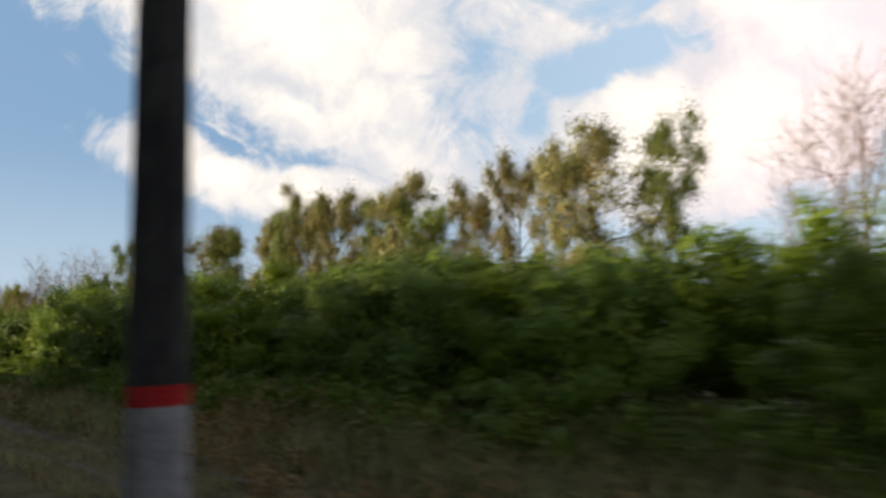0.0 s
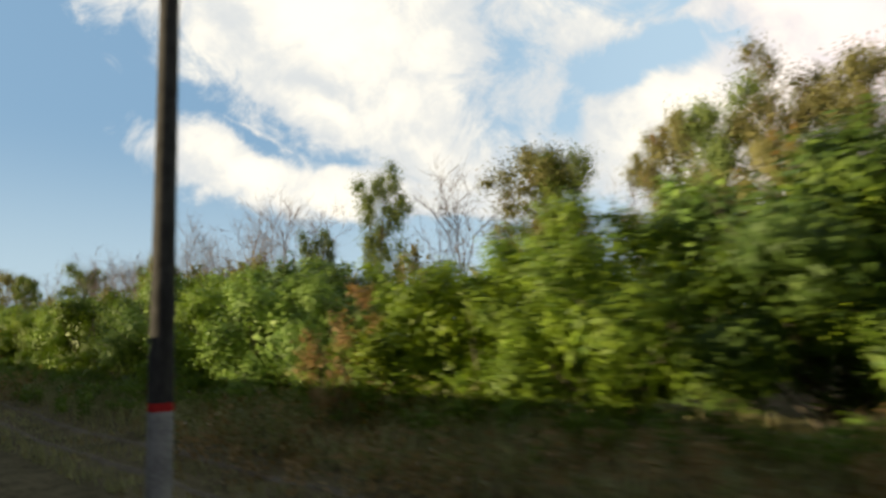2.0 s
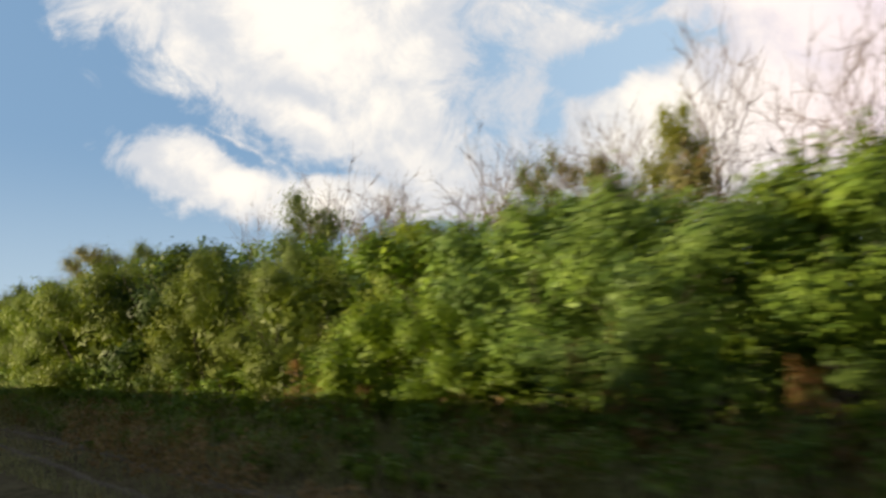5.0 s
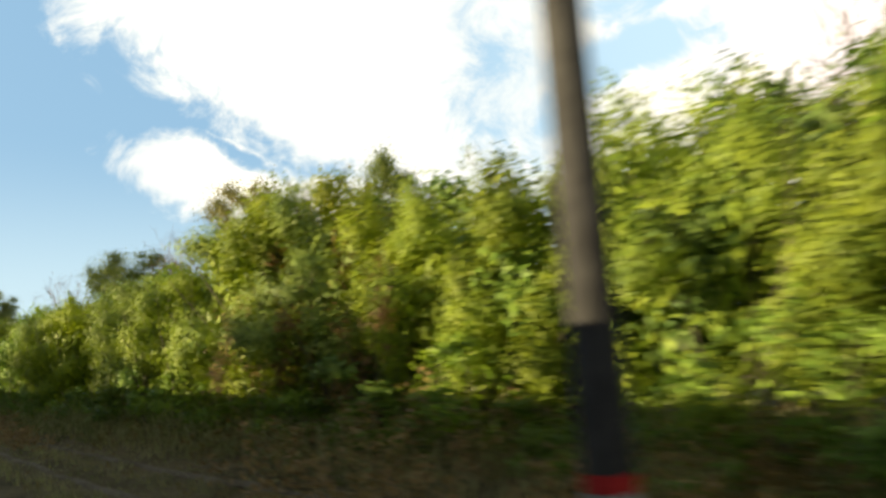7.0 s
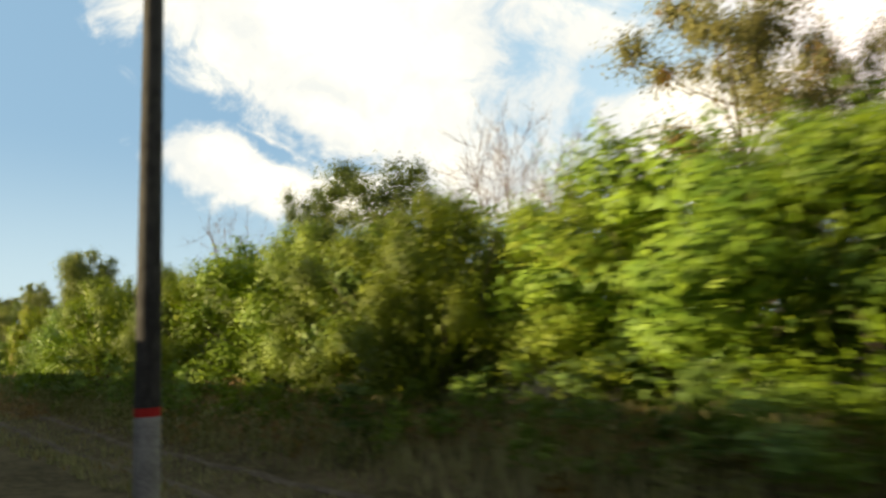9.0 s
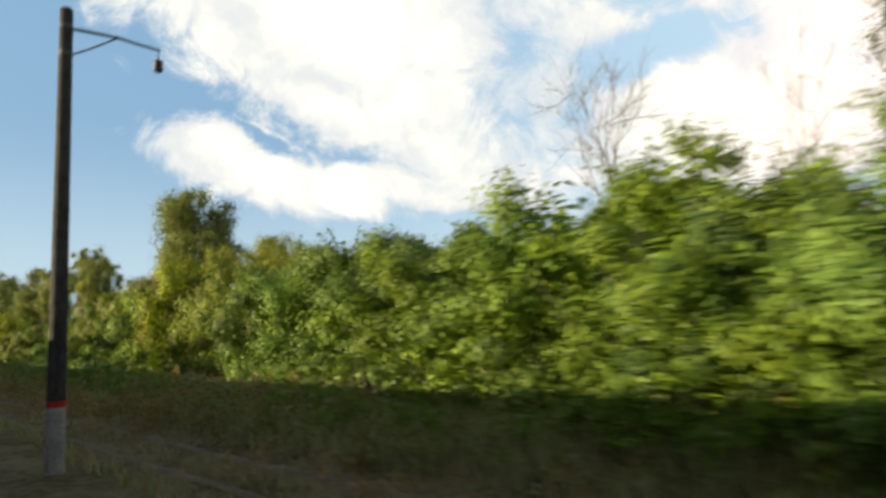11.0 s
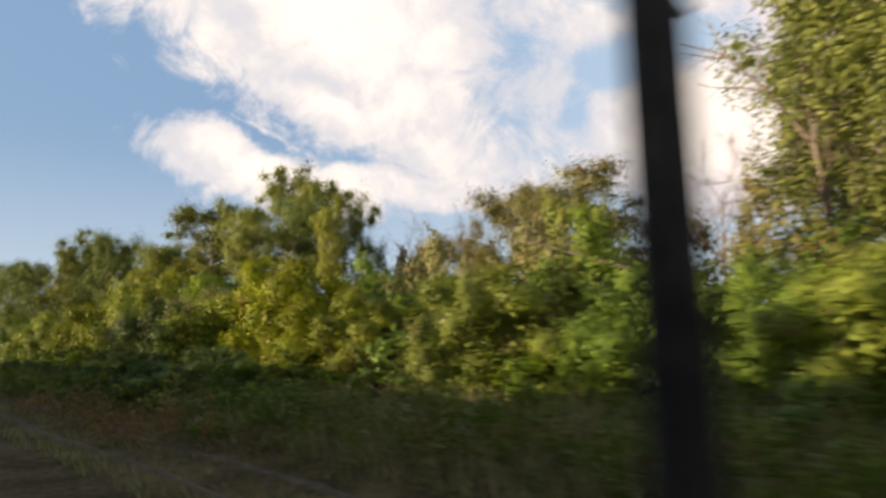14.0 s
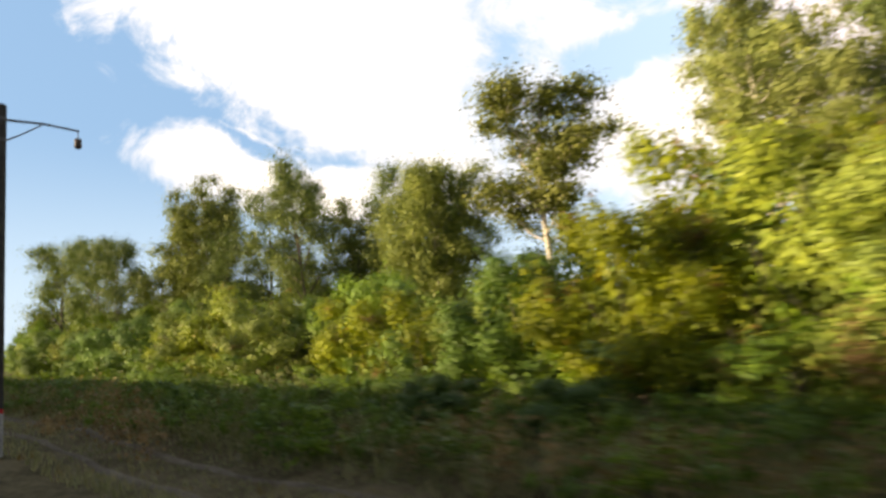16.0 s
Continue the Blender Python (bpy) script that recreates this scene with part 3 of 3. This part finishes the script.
while y < 470:
    top = tall(y) * deal.uniform(0.86, 1.06)
    kind = "maple_yellow" if y > 295 and deal.random() < 0.55 else "maple"
    if 371 < y < 380:
        kind = "wilted"
    elif 366 < y < 392 or 400 < y < 426:
        kind = "maple_yellow"
    elif 316 < y < 328 or (deal.random() < 0.09 and not 180 < y < 240):
        kind = "dark"
    if kind == "maple" and tall(y) > 7.3:
        kind = "maple_tall"
    x = line_at(y) + deal.uniform(-1.4, 2.6)
    top = 3.0 + (top - 3.0) * x / line_at(y)
    plant(kind, x, y, top, top * deal.uniform(0.80, 1.12) * (0.78 if kind == "maple_tall" else 1.0))
    y += deal.uniform(2.2, 3.9)
for i in range(9):
    plant("thicket", deal.uniform(16.5, 22), -9 + i * 2.6, deal.uniform(5.0, 5.8), 5.0)
y = -8.0
while y < 490:
    top = tall(y) * deal.uniform(0.96, 1.06)
    plant("thicket", line_at(y) + 3.4 + deal.uniform(-0.8, 1.2), y, top, top * deal.uniform(0.85, 1.05))
    y += deal.uniform(2.5, 3.4)
# low growth along the foot of the hedge
y = -4.0
while y < 440:
    top = deal.uniform(1.7, 3.2)
    plant("shrub", line_at(y) - 2.4 + deal.uniform(-0.6, 0.6), y, top, top * deal.uniform(0.9, 1.5))
    y += deal.uniform(1.9, 4.0)
for near, far, first, gap in ((10.5, 14.5, 288.0, 3.4), (8.6, 11.0, 350.0, 3.6), (11.0, 15.0, 355.0, 2.8)):
    y = first
    while y < 440:
        plant("shrub", deal.uniform(near, far), y, deal.uniform(1.2, 2.0), deal.uniform(2.0, 3.4))
        y += gap * deal.uniform(0.5, 1.3)
for x, y, top, width in ((11.5, 127.0, 2.9, 1.6), (11.4, 137.4, 2.6, 1.7), (10.8, 125.6, 2.4, 1.3), (11.2, 123.0, 2.2, 1.3), (10.9, 134.0, 1.8, 1.2), (9.6, 39.5, 1.4, 1.6), (9.9, 42.5, 1.3, 1.4), (10.2, 46.5, 1.4, 1.5),
                         (10.9, 184.3, 6.4, 1.9), (10.7, 181.6, 5.2, 1.8), (10.0, 120.5, 1.4, 1.6), (10.1, 60.5, 3.6, 1.8), (9.5, 100.0, 1.3, 1.5), (9.7, 308.0, 1.3, 1.6), (9.3, 322.0, 1.3, 1.6), (12.4, 113.6, 5.2, 1.7), (11.3, 61.2, 4.6, 1.8), (10.6, 187.5, 6.0, 1.8)):
    plant("rusty", x, y, top, width)
# single bushes that stand out
plant("maple_yellow", 20.0, 388.0, 9.2, 6.0)
plant("maple_yellow", 19.0, 383.0, 8.0, 5.5)
plant("maple_yellow", 21.0, 379.0, 6.8, 5.5)
plant("maple_yellow", 20.0, 381.4, 5.8, 5.0)
plant("maple_yellow", 17.5, 358.0, 4.2, 4.5)
for x, y, top, width in ((17.0, 364.2, 7.2, 5.0), (17.0, 361.0, 7.0, 5.0), (18.0, 368.0, 6.2, 4.6), (19.0, 316.0, 7.6, 5.2), (20.0, 328.6, 8.0, 5.5), (19.0, 311.6, 9.6, 6.0), (20.0, 308.6, 9.4, 5.5), (16.5, 350.0, 5.2, 4.5)):
    plant("maple_yellow", x, y, top, width)
plant("maple_yellow", 13.0, 186.5, 8.9, 5.5)
# two shaded bushes, their shade given by the dark leaf colour
plant("dark", 13.0, 266.0, 5.4, 5.5)
plant("dark", 13.2, 269.5, 5.2, 5.0)
plant("maple", 12.2, 134.5, 4.4, 3.6)
plant("maple", 12.0, 131.5, 3.9, 3.0)
# growth between the hedge and the wood further on
for i in range(34):
    y = 322 + i * 5.2 + deal.uniform(-1.5, 1.5)
    plant("thicket" if i % 3 else "maple", deal.uniform(22, 27.5), y, deal.uniform(5.5, 8.5) * (0.68 if 384 < y < 432 else 1.0), deal.uniform(5, 7))
for i in range(13):
    plant("leafy", deal.uniform(25, 34), 412 + i * 8.5 + deal.uniform(-2, 2), deal.uniform(9.0, 12.0), deal.uniform(4.5, 6))
for i in range(12):
    plant("bare", deal.uniform(34, 44), 112 + i * 5.0 + deal.uniform(-2, 2), deal.uniform(13.0, 17.5), deal.uniform(3.5, 6))
for i in range(24):
    plant("drybush" if i % 3 else "bare", deal.uniform(24, 36), 22 + i * 6.5 + deal.uniform(-2, 2), deal.uniform(8.0, 11.0), deal.uniform(4, 6))
for i in range(11):
    plant("drybush", deal.uniform(25, 34), 318 + i * 6.0 + deal.uniform(-2, 2), deal.uniform(7.0, 9.5), deal.uniform(4, 6))
for i in range(9):
    plant("drybush", deal.uniform(25, 31), 104 + i * 6.0, deal.uniform(7.5, 10.0), deal.uniform(5, 7))

for i in range(8):
    plant("bare", deal.uniform(30, 36), 139 + i * 5.0 + deal.uniform(-2, 2), deal.uniform(14.5, 18.0), deal.uniform(3.5, 5.5))
for i in range(7):
    plant("drybush", 31 + 2.3 * (i % 3), 103 + i * 2.3, deal.uniform(10.8, 12.2), deal.uniform(4.5, 6))

# ---- the trees behind ----
plant("bare", 46.0, 2.8, 17.5, 5.9)
plant("bare", 34.0, 2.0, 15.4, 4.5)
plant("bare", 33.0, 4.6, 12.5, 4.0)
plant("bare", 45.0, 4.6, 19.3, 6.8)
plant("leafy", 46.0, 17.0, 20.4, 4.4)
plant("brown", 46.0, 22.1, 19.9, 8.4)
plant("brown", 47.0, 31.4, 19.6, 4.3)
plant("brown", 46.0, 36.3, 18.9, 5.9)
plant("brown", 46.0, 43.1, 19.8, 6.4)
plant("brown", 47.0, 53.9, 19.8, 5.4)
plant("brown", 46.0, 57.0, 21.2, 6.5)
plant("brown", 47.0, 61.5, 21.7, 6.0)
plant("leafy", 46.0, 65.5, 20.8, 5.5)
plant("bare", 44.0, 71.8, 15.2, 4.5)
plant("leafy", 44.0, 78.4, 18.3, 4.9)
plant("brown", 46.0, 81.0, 19.6, 8.4)
plant("bare", 44.0, 89.8, 19.8, 7.3)
plant("bare", 42.0, 90.9, 17.2, 5.0)
plant("leafy", 38.4, 94.0, 19.1, 4.4)
plant("leafy", 38.0, 102.2, 14.9, 3.5)
plant("bare", 40.0, 108.5, 18.8, 6.4)
plant("bare", 40.0, 113.2, 20.0, 8.4)
plant("bare", 39.0, 115.0, 19.9, 5.6)
plant("bare", 37.0, 117.9, 18.6, 7.0)
plant("bare", 36.0, 128.1, 17.9, 6.9)
plant("golden", 34.0, 135.7, 15.4, 2.6)
plant("bare", 38.0, 130.6, 17.1, 6.6)
plant("bare", 38.0, 135.4, 21.1, 4.9)
plant("bare", 37.0, 140.0, 16.3, 4.6)
plant("brown", 37.0, 143.4, 15.0, 4.4)
plant("leafy", 36.0, 147.3, 16.3, 2.7)
plant("bare", 36.0, 149.4, 17.5, 4.4)
plant("bare", 36.0, 161.9, 16.7, 5.2)
plant("bare", 36.0, 168.9, 19.9, 7.3)
plant("leafy", 34.0, 171.7, 17.3, 6.3)
plant("leafy", 34.0, 208.0, 18.5, 5.3)
plant("bare", 33.0, 216.2, 17.8, 3.2)
plant("brown", 35.0, 231.0, 22.0, 8.0)
plant("brown", 36.5, 226.0, 19.4, 4.0)
plant("bare", 34.0, 243.0, 17.0, 5.2)
plant("bare", 34.0, 248.4, 19.1, 6.8)
plant("leafy", 33.0, 259.7, 18.1, 10.2)
plant("bare", 33.0, 267.8, 18.9, 3.7)
plant("leafy", 33.0, 268.2, 18.6, 3.1)
plant("bare", 31.0, 273.7, 15.4, 2.4)
plant("bare", 31.0, 283.0, 18.0, 6.3)
plant("maple_yellow", 26.0, 307.1, 9.3, 4.9)
plant("golden", 27.0, 312.6, 11.4, 6.4)
plant("golden", 28.0, 317.4, 11.9, 4.5)
plant("maple_yellow", 25.0, 329.8, 10.0, 4.0)
plant("birch", 32.7, 340.7, 21.7, 8.2)
plant("bare", 30.0, 343.6, 14.9, 6.3)
plant("bare", 30.0, 347.1, 12.4, 4.7)
plant("maple_yellow", 29.0, 353.7, 10.2, 3.6)
plant("brown", 34.0, 357.1, 13.3, 7.5)
plant("brown", 32.0, 358.3, 11.9, 4.1)
plant("brown", 33.0, 361.7, 13.1, 5.4)
plant("bare", 32.0, 367.4, 10.6, 4.7)
plant("brown", 36.0, 370.3, 11.3, 4.0)
plant("aspen", 30.0, 379.2, 14.0, 2.7)
plant("leafy", 34.0, 380.0, 15.8, 3.3)
plant("leafy", 30.0, 383.1, 15.6, 4.7)
plant("aspen", 34.0, 385.4, 17.8, 5.9)
plant("aspen", 27.0, 385.7, 12.5, 3.9)
plant("aspen", 28.0, 388.5, 15.7, 4.6)
plant("aspen", 33.0, 391.7, 20.5, 5.4)
plant("aspen", 31.0, 402.7, 17.7, 7.0)
plant("birch", 29.0, 411.3, 14.9, 5.7)
plant("leafy", 29.0, 411.6, 14.7, 4.6)
plant("leafy", 33.0, 423.4, 14.7, 5.6)
plant("leafy", 28.0, 423.6, 17.7, 6.7)
plant("leafy", 32.0, 437.4, 19.6, 7.2)
plant("birch", 28.0, 444.4, 20.5, 7.1)
plant("leafy", 27.0, 464.1, 17.5, 6.1)
plant("leafy", 27.0, 472.4, 18.9, 8.1)
plant("leafy", 26.0, 485.9, 19.7, 8.9)
plant("golden", 31.0, 332.8, 13.4, 3.5)
plant("brown", 34.0, 330.1, 12.2, 3.2)
plant("brown", 34.0, 327.0, 11.7, 2.8)
plant("leafy", 33.0, 322.6, 13.1, 3.1)
plant("bare", 31.0, 320.2, 10.3, 2.2)
plant("maple", 19.0, 375.2, 7.5, 8.0)
plant("maple_yellow", 18.5, 361.4, 4.8, 6.9)
plant("maple_yellow", 18.0, 358.0, 4.1, 2.9)
plant("maple_yellow", 20.0, 417.4, 6.8, 8.4)
plant("maple", 21.0, 407.5, 6.8, 5.9)
plant("maple", 19.0, 318.7, 7.7, 6.1)
plant("maple_yellow", 20.0, 313.5, 9.6, 6.3)
plant("leafy", 46.0, 49.2, 20.1, 4.9)
plant("brown", 46.0, 26.3, 19.2, 4.2)
plant("leafy", 46.0, 41.3, 16.9, 5.3)
plant("brown", 34.0, 365.4, 9.6, 3.2)
plant("bare", 31.0, 244.5, 18.3, 5.0)
plant("bare", 32.0, 240.0, 16.2, 4.5)

plant("drybush", 33.0, 372.0, 10.2, 5.0)
plant("drybush", 36.0, 377.0, 10.8, 5.0)
plant("bare", 35.0, 374.0, 12.8, 3.6)
plant("bare", 34.0, 368.5, 12.2, 3.4)
plant("brown", 46.0, 70.4, 18.6, 4.2)
plant("brown", 47.0, 68.0, 20.2, 4.6)
# growth before the yellowing bushes, with shade put into its dark leaf colour
plant("dark", 13.2, 370.0, 5.3, 4.6)
for i in range(8):
    plant("dark", 10.7 + 0.9 * math.sin(i * 2.4), 356.5 + i * 1.9, 2.2 + 0.4 * math.sin(i * 1.7), 3.0 + 0.5 * math.sin(i * 3.1))
for i in range(6):
    plant("dark", 11.4 + 0.9 * math.sin(i * 2.4), 373.0 + i * 3.6, 1.6 + 0.3 * math.sin(i * 1.7), 2.4 + 0.5 * math.sin(i * 3.1))
# the wood's shaded depth further on
for i in range(15):
    plant("thicket", 38.0 + 3.0 * (i % 2), 402 + i * 8.0, 10.4 + 0.9 * math.sin(i * 2.1), 9.0)


def make_crooked_tree():
    """A dead tree whose trunk bends over, beside the birch."""
    rng = np.random.default_rng(5)
    root = tagged(new("crooked_tree"), "dead bare tree with a trunk bent far over", "tree")
    bend = np.array([(29.0, 342.3, 0.2), (29.0, 342.3, 4.9), (29.1, 342.3, 7.8), (29.0, 342.5, 9.9), (28.8, 344.0, 12.5), (28.7, 345.6, 14.6), (28.6, 347.5, 15.8)])
    lines = [(bend, np.linspace(0.17, 0.03, 7))]
    for k, way, length in ((3, (0.1, 0.4, 2.2), 5.0), (3, (-0.3, -0.8, 2.0), 4.0), (4, (0.2, 0.1, 1.5), 3.2), (4, (-0.4, 1.6, 0.6), 3.0), (5, (0.1, 0.4, 1.0), 2.4), (5, (0.2, 1.5, -0.2), 2.2), (2, (0.3, 1.2, 1.6), 4.5), (2, (-0.2, 1.0, 0.8), 3.2)):
        one = limb(rng, bend[k], way, length, 0.05, 6, 0.14, 0.05)
        lines.append(one)
        for j in (2, 3, 4):
            lines.append(limb(rng, one[0][j], one[0][j] - one[0][j - 1] + rng.normal(0, 0.4, 3), length * 0.4, 0.018, 4, 0.2, 0.05))
    v, f = tubes(lines, 6)
    part("trunk", mesh_of("trunk", v, f, DEAD, True), root)


def make_fallen_tree():
    """A dead trunk that leans out of the bushes."""
    rng = np.random.default_rng(6)
    root = tagged(new("fallen_tree"), "dead grey trunk leaning out of the green bushes", "tree")
    stem = np.array([(23.0, 338.5, 0.2), (23.0, 341.0, 1.9), (23.0, 344.3, 3.7), (23.0, 346.4, 4.8), (23.0, 349.4, 5.8), (23.0, 352.6, 6.9)])
    lines = [(stem, np.linspace(0.16, 0.05, 6))]
    for k in (3, 4, 4, 5):
        lines.append(limb(rng, stem[k], (rng.normal(0, 0.4), 1.0, rng.uniform(0.2, 1.2)), rng.uniform(1.2, 2.2), 0.03, 4, 0.2, 0.05))
    v, f = tubes(lines, 7)
    part("trunk", mesh_of("trunk", v, f, BARK, True), root)


make_crooked_tree()
make_fallen_tree()

# unseen stand added on the sunny side of the line to shade the hedge
for i in range(28):
    plant("thicket", -14.0 - 3.0 * (i % 2), -40 + i * 3.5, deal.uniform(11.8, 12.5), 8.5)
    plant("thicket", -21.0 - 2.0 * (i % 2), -36.5 + i * 3.5, deal.uniform(13.0, 13.7), 8.5)
# and smaller unseen clumps further along it, placed to shade single stretches
for first, last, top in ((89, 96, 10.2), (101, 107, 10.0), (115, 134, 8.8), (139, 143, 8.4), (198, 203, 10.0), (211, 216, 8.7), (221, 227, 10.6), (245, 250, 9.9), (260, 266, 10.4), (318, 327, 10.2), (343, 349, 12.0), (352, 363, 10.3), (372, 383, 8.3), (391, 399, 10.3), (400, 407, 9.4)):
    y = first
    while y <= last:
        plant("thicket", -14.0 + deal.uniform(-0.8, 0.8), y, top * deal.uniform(0.92, 1.04), 5.5)
        plant("thicket", -18.0 + deal.uniform(-0.8, 0.8), y + 2.6, top * deal.uniform(0.98, 1.1), 5.5)
        y += 3.2


# ---- grass on the verge ----
def make_grass():
    rng = np.random.default_rng(12)
    n = 150000
    x = rng.uniform(4.6, 15.5, n)
    y = rng.uniform(-12, 440, n)
    wear = np.minimum(np.abs(x - 5.9), np.abs(x - 7.35))
    z = np.array([lie(a, b) for a, b in zip(x, y)])
    tuft = np.array([noise.noise((a * 0.8, b * 0.6, 7.0)) for a, b in zip(x, y)])
    h = rng.uniform(0.35, 0.85, n) * (1.0 + 0.8 * tuft) * np.clip(0.12 + wear * 0.7, 0, 1) * np.where(x < 8, 0.6, 1.0)
    a = rng.uniform(0, 6.28, n)
    lean = rng.normal(0, 0.22, (n, 2)) * h[:, None]
    w = rng.uniform(0.014, 0.04, n)
    foot = np.stack([x, y, z - 0.02], 1)
    side = np.stack([np.cos(a) * w, np.sin(a) * w, 0 * a], 1)
    tip = foot + np.stack([lean[:, 0], lean[:, 1], h], 1)
    v = np.stack([foot - side, foot + side, tip], 1).reshape(-1, 3)
    tagged(new("verge_grass", mesh_of("verge_grass", v, np.arange(3 * n).reshape(n, 3), GRASS)), "tall dry brownish-green grass on the railway verge", "grass", kind="stuff")


make_grass()


# ---- rough weeds among the grass, rust-red in places ----
def make_weeds(name, label, mat, seed, count, lo, hi, near=7.8):
    rng = np.random.default_rng(seed)
    at, aim = [], []
    made = 0
    while made < count:
        x, y = rng.uniform(near, 12.0), rng.uniform(-10, 430)
        if not lo < noise.noise((x * 0.25, y * 0.06, seed)) < hi:
            continue
        made += 1
        tall_one = rng.uniform(0.4, 1.0) * (1.15 + 1.3 * noise.noise((x * 0.5, y * 0.22, 3.0)))
        k = 26
        z = rng.uniform(0.1, 1, k)
        p = np.stack([x + rng.normal(0, 0.16, k) * (1.2 - z * 0.6), y + rng.normal(0, 0.16, k) * (1.2 - z * 0.6), lie(x, y) + z * tall_one], 1)
        at.append(p)
        aim.append(rng.normal(0, 0.7, (k, 3)))
    v, f = leaves(rng, np.concatenate(at), 0.13, np.concatenate(aim), -0.8)
    tagged(new(name, mesh_of(name, v, f, mat)), label, "weeds", kind="stuff")


# ---- low green scrub between the hedge and the wheel ruts ----
def make_scrub():
    rng = np.random.default_rng(31)
    at, aim = [], []
    for first, last, gap, near, far, low, high in ((-8, 70, 0.9, 10.4, 12.4, 0.9, 1.6), (298, 350, 1.0, 9.0, 10.2, 0.6, 1.1), (70, 176, 0.9, 9.6, 11.8, 0.9, 1.5), (72, 176, 1.4, 7.9, 9.6, 0.6, 1.2), (176, 298, 1.2, 9.2, 11.0, 0.8, 1.5), (298, 440, 0.8, 9.8, 12.8, 0.9, 1.5), (350, 440, 1.1, 8.2, 9.8, 0.6, 1.2)):
        y = float(first)
        while y < last:
            x = rng.uniform(near, far)
            tall_one = rng.uniform(low, high) + 0.35 * noise.noise((y * 0.15, 0, 4.0))
            foot = np.array([x, y, lie(x, y)])
            for _ in range(4):
                c = foot + [rng.normal(0, 0.45), rng.normal(0, 0.45), tall_one * rng.uniform(0.3, 0.75)]
                p, o = clump_points(rng, c, tall_one * rng.uniform(0.28, 0.45), 60, 0.9)
                at.append(p)
                aim.append(o)
            y += gap * rng.uniform(0.4, 1.6)
    at, aim = np.concatenate(at), np.concatenate(aim)
    at[:, 2] = np.maximum(at[:, 2], 0.1)
    v, f = leaves(rng, at, 0.13, aim)
    tagged(new("verge_scrub", mesh_of("verge_scrub", v, f, LEAF["maple"])), "low dark green scrub growing along the railway verge", "scrub", kind="stuff")


make_scrub()
make_weeds("verge_weeds", "rough olive-brown weeds standing in the verge grass", HERB, 21, 4600, -1.0, 0.25)
make_weeds("red_weeds", "rust-red dried weeds standing in the verge grass", WEED, 22, 2300, 0.08, 1.0, 6.4)

# bushes that close the hedge where it is thin
for x, y, top, width in ((17.0, 13.0, 5.9, 6.0), (17.6, 16.2, 6.1, 6.0), (18.4, 19.4, 6.4, 6.0), (15.6, 205.6, 8.0, 7.0), (16.0, 208.8, 8.3, 7.0), (15.6, 212.0, 8.3, 7.0), (16.2, 215.2, 8.1, 7.0)):
    plant("maple", x, y, top, width)
    plant("thicket", x + 2.0, y + 1.4, top, width)
